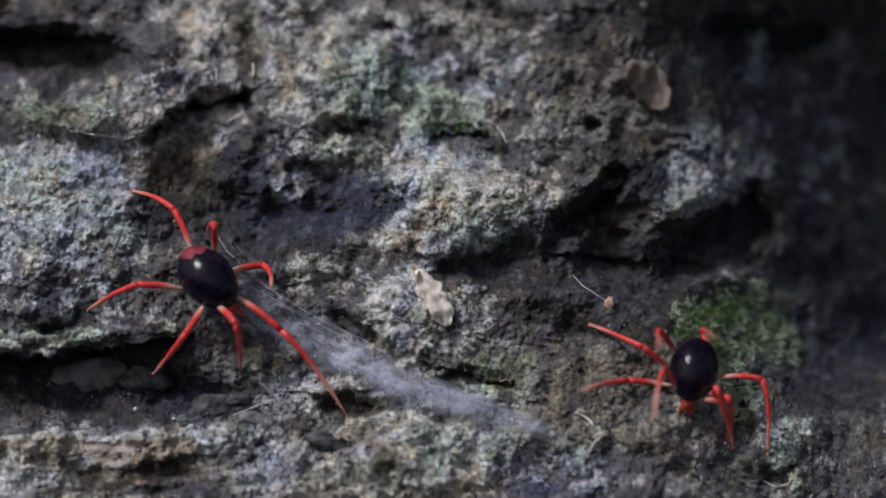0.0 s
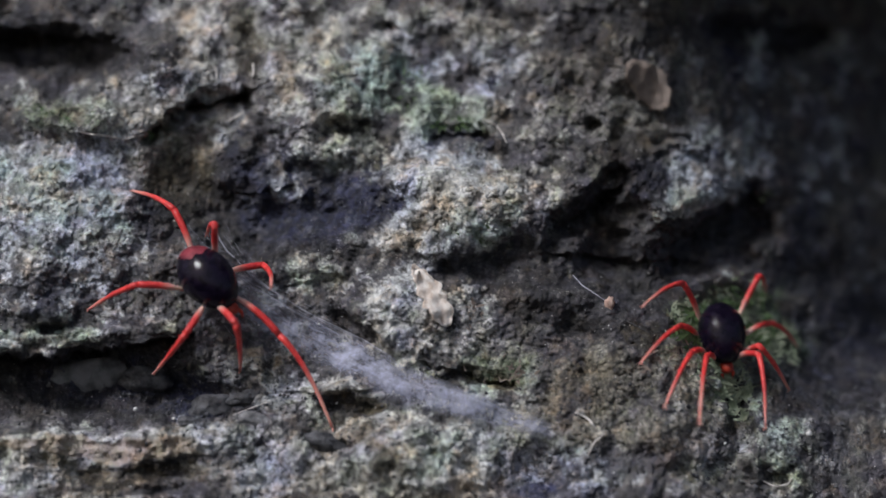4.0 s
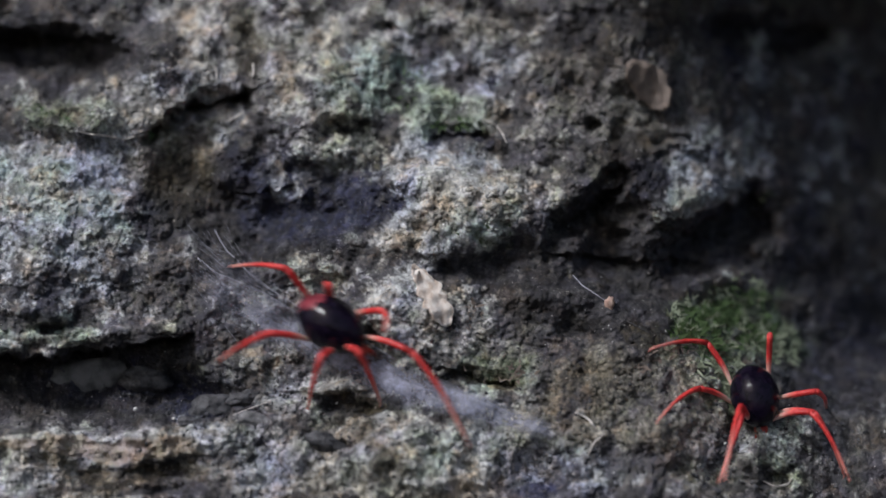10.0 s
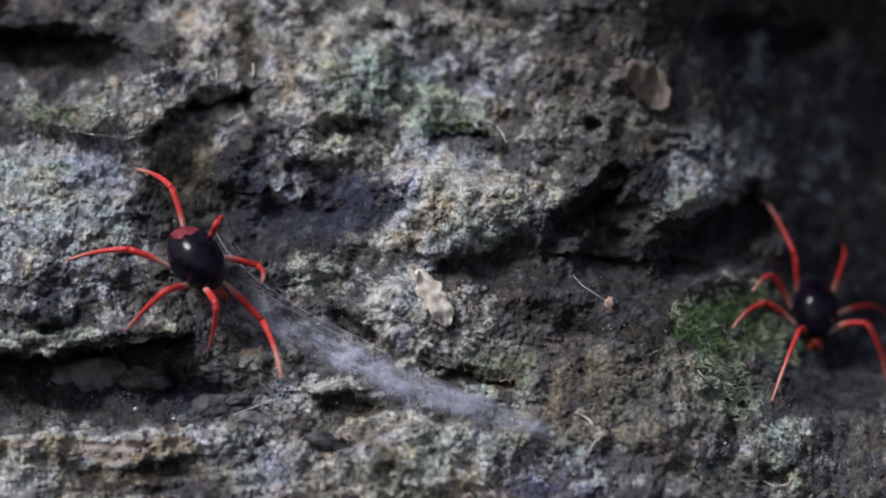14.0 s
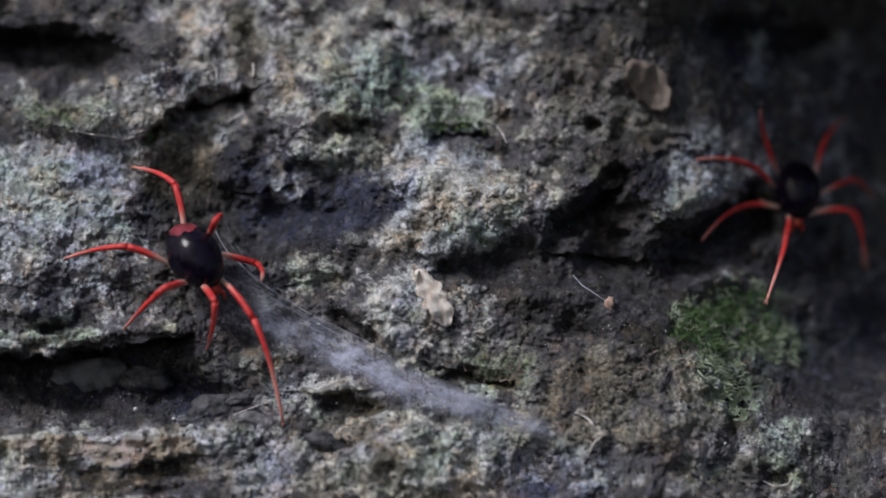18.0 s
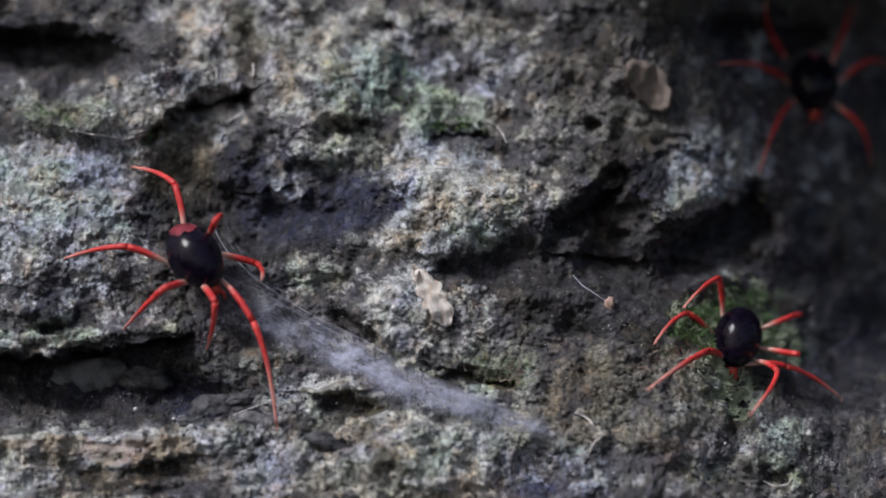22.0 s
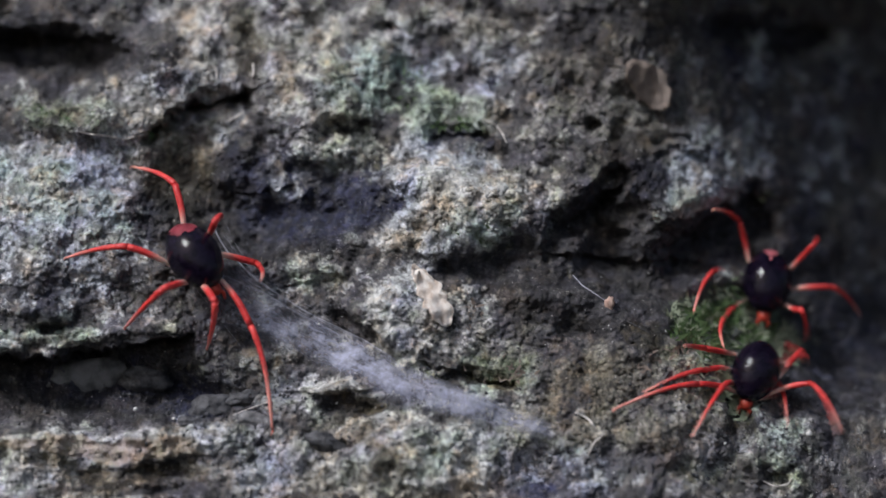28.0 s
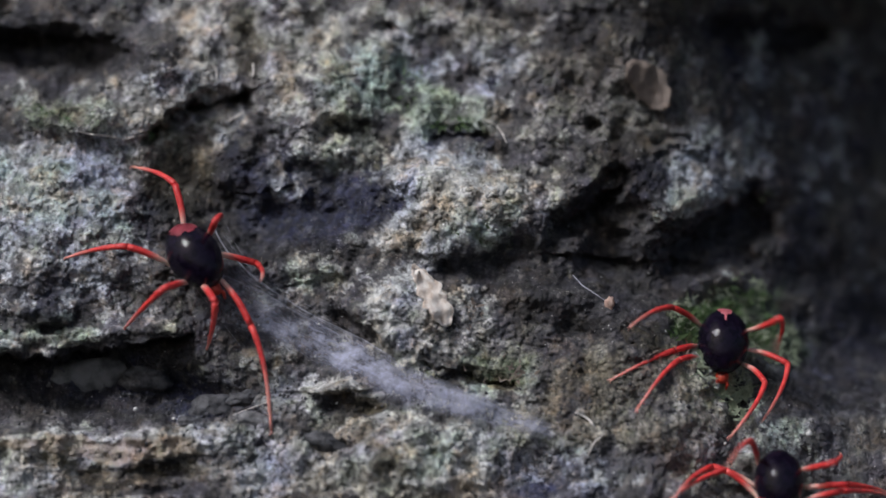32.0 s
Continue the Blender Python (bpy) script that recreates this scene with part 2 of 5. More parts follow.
def relief():
    h = TILT * (Y - 441)
    right = np.clip(X - 1080, 0, None)
    h = h - 1.25 * (1 - 0.72 * step(560, 800, Y)) * right ** 2 / (right + 200)
    h = h + 26 * fbm(X, Y, 260, 2, 3) + 16 * fbm(X, Y, 95, 3, 5)
    # plates and knobs that stand out
    h = h + 34 * blob(90, 430, 190, 190, 10) + 20 * blob(110, 200, 120, 40, 5)
    h = h + 40 * blob(790, 350, 120, 75, 15) + 26 * blob(720, 550, 95, 70) + 22 * blob(560, 120, 160, 110)
    h = h + 24 * blob(1200, 320, 95, 75, -25) + 18 * blob(1130, 690, 200, 110) + 28 * blob(760, 800, 130, 70)
    h = h + 30 * blob(1390, 800, 70, 70) + 22 * blob(300, 110, 60, 60)
    # hollows
    h = h - 24 * blob(360, 255, 80, 55, -32) - 60 * blob(425, 395, 75, 60, 10) - 22 * blob(310, 370, 55, 55) - 22 * blob(570, 350, 110, 55)
    h = h - 70 * blob(85, 100, 130, 38, 5) + 30 * blob(118, 198, 78, 32, 3, 0.35) + 20 * blob(278, 95, 42, 32) - 75 * blob(150, 685, 200, 58) - 40 * blob(340, 715, 75, 45)
    h = h - 24 * blob(868, 468, 86, 34, -8) - 55 * blob(1080, 405, 75, 62, -35) - 34 * blob(1105, 452, 64, 38) - 64 * blob(1285, 428, 90, 38, -30)
    h = h - 42 * blob(1085, 488, 125, 34) - 40 * blob(1360, 60, 100, 32) - 45 * blob(1310, 745, 32, 60) - 26 * blob(935, 840, 45, 50)
    h = h - 16 * blob(620, 228, 36, 16) - 26 * blob(722, 130, 30, 24) - 22 * blob(815, 240, 50, 10)
    h = h - 30 * blob(1048, 232, 16, 14) - 22 * blob(585, 785, 36, 18, 15) - 24 * blob(1375, 845, 22, 12)
    h = h - 16 * blob(622, 718, 56, 14) - 18 * blob(285, 836, 60, 20) - 8 * blob(850, 668, 66, 12)
    h = h - 26 * blob(75, 595, 20, 12) - 30 * blob(690, 55, 16, 9) - 28 * blob(620, 580, 40, 22, 25)
    # edges
    h = h + under(-60, 628, 110, 632, 100, 60) + under(110, 628, 330, 590, 95, 50)
    h = h + under(-60, 44, 190, 66, 66, 55) + under(250, 245, 320, 195, 40, 45) + under(300, 198, 440, 160, 75, 45)
    h = h + under(1180, 430, 1328, 338, 66, 45) + under(1000, 392, 1100, 322, 40, 45)
    h = h + under(600, 690, 700, 684, 24, 24) + under(740, 640, 920, 680, 20, 22)
    h = h + under(760, 236, 860, 232, 22, 12) + under(1240, 690, 1340, 680, 26, 30) + under(210, 250, 330, 205, 14, 20)
    h = h + under(400, 345, 520, 325, 20, 26) + under(970, 446, 1220, 462, 34, 40) + under(1250, 40, 1460, 50, 30, 24) + under(500, 505, 610, 480, 16, 20)
    h = h + 13 * blob(170, 788, 210, 24, 1, 0.6) + 14 * blob(600, 695, 90, 8, -3, 0.4)
    # cracks, creases and small broken edges
    h = h - 16 * stroke([(262, 244), (300, 212), (345, 182)], 8) - 34 * stroke([(345, 182), (388, 168), (428, 172)], 12)
    h = h - 38 * stroke([(985, 436), (1000, 398), (1032, 372), (1066, 350), (1096, 316)], 20) - 66 * stroke([(1180, 446), (1222, 414), (1272, 384), (1318, 356)], 28)
    h = h - 16 * stroke([(1092, 226), (1104, 262), (1096, 312)], 13) - 12 * stroke([(1160, 250), (1196, 242), (1236, 252)], 6)
    h = h - 12 * stroke([(1158, 280), (1200, 272), (1246, 282)], 6) + 9 * stroke([(1160, 264), (1200, 257), (1240, 266)], 6)
    h = h - 34 * stroke([(1270, 46), (1310, 44)], 20) - 34 * stroke([(1385, 72), (1455, 66)], 20)
    h = h - 12 * stroke([(850, 222), (862, 236), (838, 242)], 6) - 12 * stroke([(604, 226), (622, 236), (640, 230)], 14)
    h = h - 9 * stroke([(796, 664), (850, 672), (905, 686)], 11) - 10 * stroke([(1195, 830), (1225, 824), (1258, 838)], 15)
    h = h - 14 * stroke([(1352, 836), (1380, 846), (1398, 834)], 11) - 12 * stroke([(1316, 690), (1306, 740), (1318, 790)], 13) - 10 * stroke([(470, 470), (492, 510), (520, 536)], 9)
    h = h + 9 * stroke([(0, 614), (88, 628), (138, 606), (205, 588), (300, 577)], 9) - 10 * stroke([(330, 700), (392, 690), (440, 700)], 8) + 10 * stroke([(345, 735), (410, 722), (470, 742)], 12)
    # layers along the lower ledge, upright ribs at the lower right and in the brown streak
    level = step(740, 775, Y) * step(470, 360, X)
    ribs = np.maximum(step(1400, 1470, X) * step(690, 770, Y), 0.8 * blob(430, 95, 42, 90))
    h = h + level * 5 * fbm(X * 0.2, Y, 26, 3, 811) + ribs * 4 * fbm(X, Y * 0.3, 18, 3, 821)
    # grain
    lumps = (1 - 0.75 * level) * nodules(27, 401) * step(-0.35, 0.25, fbm(X, Y, 120, 2, 67))
    h = h + 6.5 * lumps + 3.0 * nodules(13, 409)
    rough = 0.75 + 0.35 * fbm(X, Y, 180, 2, 61)
    h = h + rough * (13.0 * fbm(X, Y, 52, 4, 41, 0.58) + 3.5 * np.abs(fbm(X, Y, 17, 2, 47)) + 1.5 * fbm(X, Y, 7, 2, 53))
    away = np.clip(np.maximum(np.maximum(-60 - X, X - 1630), np.maximum(-60 - Y, Y - 940)), 0, None)
    # the face stands forward again outside, to the right and above: unseen rock added to shade the gully between
    h = h + 900 * step(1650, 2300, X) + 980 * step(-80, -360, Y) * step(790, 1160, X)
    return h - 0.00022 * away ** 2 * step(1700, 1500, X)


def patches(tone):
    """Paler and darker patches, with painted light and shade: strength, x, y and half widths."""
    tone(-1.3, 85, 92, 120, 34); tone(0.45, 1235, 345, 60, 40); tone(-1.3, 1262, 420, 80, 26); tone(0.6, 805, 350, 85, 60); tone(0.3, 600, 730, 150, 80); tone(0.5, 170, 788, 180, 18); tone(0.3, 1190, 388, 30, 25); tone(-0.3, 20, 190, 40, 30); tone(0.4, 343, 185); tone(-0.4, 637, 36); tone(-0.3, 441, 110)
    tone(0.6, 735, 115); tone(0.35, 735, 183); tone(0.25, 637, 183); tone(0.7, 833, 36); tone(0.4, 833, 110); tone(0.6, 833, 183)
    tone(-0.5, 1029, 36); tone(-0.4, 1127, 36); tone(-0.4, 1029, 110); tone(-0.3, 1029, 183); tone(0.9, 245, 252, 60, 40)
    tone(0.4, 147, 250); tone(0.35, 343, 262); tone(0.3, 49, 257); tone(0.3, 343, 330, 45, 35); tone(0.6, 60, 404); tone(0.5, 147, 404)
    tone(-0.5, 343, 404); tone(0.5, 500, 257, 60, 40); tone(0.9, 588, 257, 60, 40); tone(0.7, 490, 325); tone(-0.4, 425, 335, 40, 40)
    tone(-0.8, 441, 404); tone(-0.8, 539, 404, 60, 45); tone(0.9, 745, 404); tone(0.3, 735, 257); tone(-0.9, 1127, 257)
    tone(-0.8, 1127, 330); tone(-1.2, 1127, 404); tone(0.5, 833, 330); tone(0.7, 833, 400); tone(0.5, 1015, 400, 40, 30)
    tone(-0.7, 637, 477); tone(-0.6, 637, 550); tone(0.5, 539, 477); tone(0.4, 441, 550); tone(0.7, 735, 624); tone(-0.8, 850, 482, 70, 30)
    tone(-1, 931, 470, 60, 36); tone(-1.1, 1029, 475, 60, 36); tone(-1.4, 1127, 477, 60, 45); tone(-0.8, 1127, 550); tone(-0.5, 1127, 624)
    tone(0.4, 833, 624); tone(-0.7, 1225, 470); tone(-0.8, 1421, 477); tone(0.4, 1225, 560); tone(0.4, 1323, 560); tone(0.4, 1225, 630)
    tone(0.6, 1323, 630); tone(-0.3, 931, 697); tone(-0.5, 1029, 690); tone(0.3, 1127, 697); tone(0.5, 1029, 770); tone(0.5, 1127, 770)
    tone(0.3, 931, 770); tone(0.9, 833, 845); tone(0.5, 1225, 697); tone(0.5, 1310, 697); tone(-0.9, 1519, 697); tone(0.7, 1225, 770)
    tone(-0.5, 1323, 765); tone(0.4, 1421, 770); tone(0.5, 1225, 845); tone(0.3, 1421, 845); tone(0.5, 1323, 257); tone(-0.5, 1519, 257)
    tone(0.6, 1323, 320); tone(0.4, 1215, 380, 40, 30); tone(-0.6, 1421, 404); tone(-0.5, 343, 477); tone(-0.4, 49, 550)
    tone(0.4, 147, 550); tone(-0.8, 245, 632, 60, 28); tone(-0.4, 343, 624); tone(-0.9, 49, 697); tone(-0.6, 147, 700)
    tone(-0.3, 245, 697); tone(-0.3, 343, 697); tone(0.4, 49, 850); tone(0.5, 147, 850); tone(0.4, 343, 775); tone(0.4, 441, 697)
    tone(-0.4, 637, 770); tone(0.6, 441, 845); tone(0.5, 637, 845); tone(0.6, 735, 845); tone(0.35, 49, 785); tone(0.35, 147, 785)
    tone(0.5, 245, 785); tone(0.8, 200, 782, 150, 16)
    # the knob, the hollows beside it and the upper cave: light and shade put into the colour
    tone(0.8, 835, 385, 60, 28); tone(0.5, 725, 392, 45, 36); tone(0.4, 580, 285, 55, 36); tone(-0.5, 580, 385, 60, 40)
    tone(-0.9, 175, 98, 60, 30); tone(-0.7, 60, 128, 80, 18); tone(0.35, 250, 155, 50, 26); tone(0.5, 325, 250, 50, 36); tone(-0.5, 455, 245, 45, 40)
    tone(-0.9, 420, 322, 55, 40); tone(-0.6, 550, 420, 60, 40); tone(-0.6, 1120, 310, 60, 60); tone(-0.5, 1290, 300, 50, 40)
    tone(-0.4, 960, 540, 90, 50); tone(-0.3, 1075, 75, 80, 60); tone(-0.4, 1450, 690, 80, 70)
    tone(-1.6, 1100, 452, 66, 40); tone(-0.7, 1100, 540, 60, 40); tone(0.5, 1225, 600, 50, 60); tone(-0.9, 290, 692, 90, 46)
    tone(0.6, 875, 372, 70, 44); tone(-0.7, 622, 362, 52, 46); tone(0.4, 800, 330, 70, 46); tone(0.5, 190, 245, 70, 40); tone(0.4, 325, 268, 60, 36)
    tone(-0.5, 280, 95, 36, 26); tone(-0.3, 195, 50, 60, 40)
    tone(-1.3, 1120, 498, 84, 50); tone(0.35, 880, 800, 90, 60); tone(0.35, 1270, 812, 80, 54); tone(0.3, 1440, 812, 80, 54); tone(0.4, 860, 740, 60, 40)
    # the lit shelf left of the arch, the pale top, the lower right foot of the face: light put into the colour
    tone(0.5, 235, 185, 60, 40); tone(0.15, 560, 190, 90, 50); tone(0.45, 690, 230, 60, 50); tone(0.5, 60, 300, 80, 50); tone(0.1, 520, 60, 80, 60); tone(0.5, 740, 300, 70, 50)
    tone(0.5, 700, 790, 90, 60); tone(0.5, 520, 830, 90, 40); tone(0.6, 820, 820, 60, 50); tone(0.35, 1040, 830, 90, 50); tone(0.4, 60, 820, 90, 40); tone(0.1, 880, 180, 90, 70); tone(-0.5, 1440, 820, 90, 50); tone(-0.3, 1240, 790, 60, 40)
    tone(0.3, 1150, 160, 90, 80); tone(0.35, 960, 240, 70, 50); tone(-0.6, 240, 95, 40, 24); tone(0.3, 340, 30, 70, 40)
    # shade put into the colour of the recesses beside the cracks
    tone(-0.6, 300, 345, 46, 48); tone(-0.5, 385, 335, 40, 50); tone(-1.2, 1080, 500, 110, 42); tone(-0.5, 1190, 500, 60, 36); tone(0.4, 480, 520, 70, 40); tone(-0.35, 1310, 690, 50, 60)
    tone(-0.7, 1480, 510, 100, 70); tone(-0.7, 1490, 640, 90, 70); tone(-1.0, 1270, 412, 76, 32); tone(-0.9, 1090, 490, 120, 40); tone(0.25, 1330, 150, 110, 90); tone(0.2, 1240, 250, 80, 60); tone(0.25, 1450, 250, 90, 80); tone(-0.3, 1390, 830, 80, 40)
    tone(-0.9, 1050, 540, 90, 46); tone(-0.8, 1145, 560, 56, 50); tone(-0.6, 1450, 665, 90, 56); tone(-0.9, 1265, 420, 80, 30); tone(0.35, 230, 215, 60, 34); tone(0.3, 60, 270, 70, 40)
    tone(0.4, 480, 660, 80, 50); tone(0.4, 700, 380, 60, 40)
    # the brightest knobs, pale crust with light put into the colour
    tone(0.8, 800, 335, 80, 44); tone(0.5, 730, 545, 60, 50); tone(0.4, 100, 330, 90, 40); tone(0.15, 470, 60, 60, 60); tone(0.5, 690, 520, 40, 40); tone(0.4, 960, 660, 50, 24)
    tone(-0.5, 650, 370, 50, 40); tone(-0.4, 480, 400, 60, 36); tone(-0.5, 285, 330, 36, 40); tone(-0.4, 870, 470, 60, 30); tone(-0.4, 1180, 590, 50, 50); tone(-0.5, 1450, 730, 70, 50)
    # olive hollows under the ledges, with their shade put into the colour
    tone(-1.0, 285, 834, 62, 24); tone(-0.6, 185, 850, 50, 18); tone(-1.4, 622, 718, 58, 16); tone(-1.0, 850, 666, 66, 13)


def add_stain_or_shade(field, k, *shape):
    """Add k times an uneven oval to a field, in place."""
    field += k * blob(*shape)


def stains_and_shade():
    """Shares of crust, dark films with painted-in shade, earth, moss and ochre on the stone."""
    mottle = 0.62 * fbm(X, Y, 52, 5, 71, 0.72)
    # along the lower ledge the crust lies in level streaks
    level = step(730, 765, Y) * step(470, 380, X)
    mottle = mottle * (1 - level) + level * 0.7 * fbm(X * 0.2, Y, 30, 5, 79, 0.65)
    ribs = np.maximum(step(1400, 1470, X) * step(690, 770, Y), 0.8 * blob(430, 95, 42, 90))
    mottle = mottle * (1 - 0.7 * ribs) + ribs * 0.5 * fbm(X, Y * 0.3, 20, 4, 831, 0.65)
    patch = fbm(X, Y, 150, 3, 83)
    p = -0.06 + 0.35 * patch
    d = np.zeros_like(p)

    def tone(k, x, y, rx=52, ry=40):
        """A paler (k > 0) or darker patch of the stone, painted light and shade included."""
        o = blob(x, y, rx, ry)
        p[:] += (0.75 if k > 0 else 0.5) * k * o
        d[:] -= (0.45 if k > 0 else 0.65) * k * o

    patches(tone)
    add_stain_or_shade(p, 0.75, 90, 360, 170, 110, 10); add_stain_or_shade(p, 0.25, 150, 320, 120, 60); add_stain_or_shade(p, 0.3, 60, 500, 120, 60)
    add_stain_or_shade(p, 0.4, 110, 195, 110, 40); add_stain_or_shade(p, 0.65, 560, 110, 170, 110); add_stain_or_shade(p, 0.55, 370, 90, 70, 80)
    add_stain_or_shade(p, 1.0, 790, 345, 115, 80, 15); add_stain_or_shade(p, 0.55, 790, 210, 70, 35); add_stain_or_shade(p, 0.75, 700, 545, 80, 70)
    add_stain_or_shade(p, 0.35, 620, 450, 90, 60); add_stain_or_shade(p, 0.95, 170, 785, 190, 24); add_stain_or_shade(p, 0.8, 60, 610, 110, 18)
    add_stain_or_shade(p, 0.9, 600, 692, 70, 10); add_stain_or_shade(p, 0.6, 760, 810, 130, 70); add_stain_or_shade(p, 0.28, 1130, 700, 190, 90)
    add_stain_or_shade(p, 0.55, 1220, 330, 90, 60, -25); add_stain_or_shade(p, 0.5, 1400, 780, 70, 60); add_stain_or_shade(p, 0.5, 1290, 715, 26, 50)
    add_stain_or_shade(p, 0.5, 960, 340, 80, 30); add_stain_or_shade(p, 0.6, 280, 180, 40, 40); add_stain_or_shade(p, 0.3, 460, 820, 120, 60)
    add_stain_or_shade(p, 0.4, 500, 720, 60, 30); add_stain_or_shade(p, 0.35, 620, 760, 140, 80); add_stain_or_shade(p, 0.4, 880, 720, 80, 80)
    add_stain_or_shade(p, 0.35, 850, 560, 90, 60); add_stain_or_shade(p, 0.4, 270, 190, 60, 40); add_stain_or_shade(p, 0.25, 1110, 60, 60, 50)
    add_stain_or_shade(p, 0.5, 60, 850, 90, 30)
    # crust thins on the shaded upper right, so some shade sits in the colour
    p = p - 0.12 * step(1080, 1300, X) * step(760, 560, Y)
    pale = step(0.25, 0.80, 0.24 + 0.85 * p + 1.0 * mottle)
    blots = fbm(X, Y, 58, 5, 131, 0.7)
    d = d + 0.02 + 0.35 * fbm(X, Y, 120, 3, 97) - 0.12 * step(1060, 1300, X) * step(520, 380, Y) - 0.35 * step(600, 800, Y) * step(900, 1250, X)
    # darker ovals; in hollows, caves and crevices they paint the shade
    add_stain_or_shade(d, 0.8, 415, 390, 85, 80, 20); add_stain_or_shade(d, 0.5, 290, 370, 70, 70); add_stain_or_shade(d, 0.4, 500, 370, 60, 60)
    add_stain_or_shade(d, 0.6, 1075, 515, 100, 55); add_stain_or_shade(d, 0.3, 1080, 70, 90, 60); add_stain_or_shade(d, 0.3, 1080, 370, 80, 60)
    add_stain_or_shade(d, 0.35, 1500, 700, 70, 100); add_stain_or_shade(d, 0.2, 120, 560, 130, 30); add_stain_or_shade(d, 0.5, 570, 340, 120, 70)
    add_stain_or_shade(d, 0.8, 80, 92, 125, 34); add_stain_or_shade(d, 0.8, 150, 690, 190, 62); add_stain_or_shade(d, 0.8, 350, 715, 80, 50)
    add_stain_or_shade(d, 0.4, 862, 468, 95, 34, -8); add_stain_or_shade(d, 0.9, 1050, 415, 85, 65, -30); add_stain_or_shade(d, 0.7, 1270, 410, 110, 40, -30)
    add_stain_or_shade(d, 0.45, 1100, 520, 130, 40); add_stain_or_shade(d, 0.5, 1360, 60, 120, 45); add_stain_or_shade(d, 0.6, 1310, 745, 40, 65)
    add_stain_or_shade(d, 0.5, 930, 845, 50, 50); add_stain_or_shade(d, 0.4, 620, 228, 40, 20); add_stain_or_shade(d, 0.6, 722, 130, 36, 28)
    add_stain_or_shade(d, 0.5, 815, 240, 55, 12); add_stain_or_shade(d, 0.35, 830, 130, 60, 30); add_stain_or_shade(d, 0.12, 345, 260, 95, 55, -32)
    add_stain_or_shade(d, 0.8, 1048, 232, 20, 18); add_stain_or_shade(d, 0.7, 585, 785, 40, 22, 15); add_stain_or_shade(d, 0.7, 75, 595, 20, 12)
    add_stain_or_shade(d, 0.8, 690, 55, 18, 10); add_stain_or_shade(d, 0.6, 620, 575, 45, 22, 25); add_stain_or_shade(d, 0.4, 800, 260, 110, 20)
    add_stain_or_shade(d, 0.1, 540, 270, 60, 25)
    # black cracks and the shaded block below the arch, shade put into the colour; its pale streak
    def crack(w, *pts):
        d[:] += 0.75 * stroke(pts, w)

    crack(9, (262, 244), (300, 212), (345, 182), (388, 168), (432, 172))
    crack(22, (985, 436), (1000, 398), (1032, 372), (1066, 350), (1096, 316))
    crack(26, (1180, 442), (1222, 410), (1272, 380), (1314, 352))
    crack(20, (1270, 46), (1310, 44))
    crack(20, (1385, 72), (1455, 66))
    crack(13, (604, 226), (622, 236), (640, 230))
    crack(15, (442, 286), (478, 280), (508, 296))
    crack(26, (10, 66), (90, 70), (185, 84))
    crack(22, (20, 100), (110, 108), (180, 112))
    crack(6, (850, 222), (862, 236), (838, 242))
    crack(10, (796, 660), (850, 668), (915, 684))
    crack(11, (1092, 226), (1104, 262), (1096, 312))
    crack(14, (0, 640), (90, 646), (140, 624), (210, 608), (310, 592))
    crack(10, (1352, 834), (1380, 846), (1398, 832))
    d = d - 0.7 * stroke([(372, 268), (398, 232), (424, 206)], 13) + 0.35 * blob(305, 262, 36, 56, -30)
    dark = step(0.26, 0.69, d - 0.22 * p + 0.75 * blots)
    # pale edges and streaks; the one at (655, 672) is a painted glint
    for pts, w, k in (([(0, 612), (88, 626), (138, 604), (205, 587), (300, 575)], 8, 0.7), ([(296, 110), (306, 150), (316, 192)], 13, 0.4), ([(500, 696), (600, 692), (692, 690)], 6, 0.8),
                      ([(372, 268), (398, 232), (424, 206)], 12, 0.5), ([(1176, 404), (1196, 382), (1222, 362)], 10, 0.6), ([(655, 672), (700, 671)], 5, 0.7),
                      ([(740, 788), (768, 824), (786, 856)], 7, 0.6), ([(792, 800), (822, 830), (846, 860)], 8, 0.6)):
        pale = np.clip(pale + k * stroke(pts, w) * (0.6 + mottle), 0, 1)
    e = -0.2 + 0.3 * fbm(X, Y, 90, 3, 103)
    add_stain_or_shade(e, 0.65, 1110, 690, 220, 110); add_stain_or_shade(e, 0.5, 330, 330, 60, 90); add_stain_or_shade(e, 0.35, 560, 800, 200, 60); add_stain_or_shade(e, 0.9, 432, 100, 34, 90); add_stain_or_shade(e, 0.8, 700, 830, 20, 30); add_stain_or_shade(e, 0.7, 1110, 170, 150, 120); add_stain_or_shade(e, 0.6, 115, 205, 80, 34); add_stain_or_shade(e, 0.7, 100, 812, 46, 14); add_stain_or_shade(e, 0.8, 300, 280, 90, 70)
    add_stain_or_shade(e, 0.9, 250, 842, 120, 26); add_stain_or_shade(e, 0.6, 850, 666, 66, 16); add_stain_or_shade(e, 0.8, 640, 712, 60, 16); add_stain_or_shade(e, 0.35, 1080, 260, 70, 90)
    add_stain_or_shade(e, 0.4, 620, 270, 80, 40); add_stain_or_shade(e, 0.4, 1240, 800, 120, 60); add_stain_or_shade(e, 0.35, 850, 620, 90, 50)
    add_stain_or_shade(e, 0.5, 920, 830, 60, 40); add_stain_or_shade(e, 0.3, 100, 200, 110, 40); add_stain_or_shade(e, 0.3, 480, 650, 120, 60)
    brown = 0.9 * step(0.10, 0.65, e + 0.7 * mottle)
    g = -0.25 + 0.2 * fbm(X, Y, 70, 3, 113)
    add_stain_or_shade(g, 0.75, 1290, 580, 120, 85); add_stain_or_shade(g, 0.5, 1295, 700, 30, 60); add_stain_or_shade(g, 0.5, 800, 215, 60, 30)
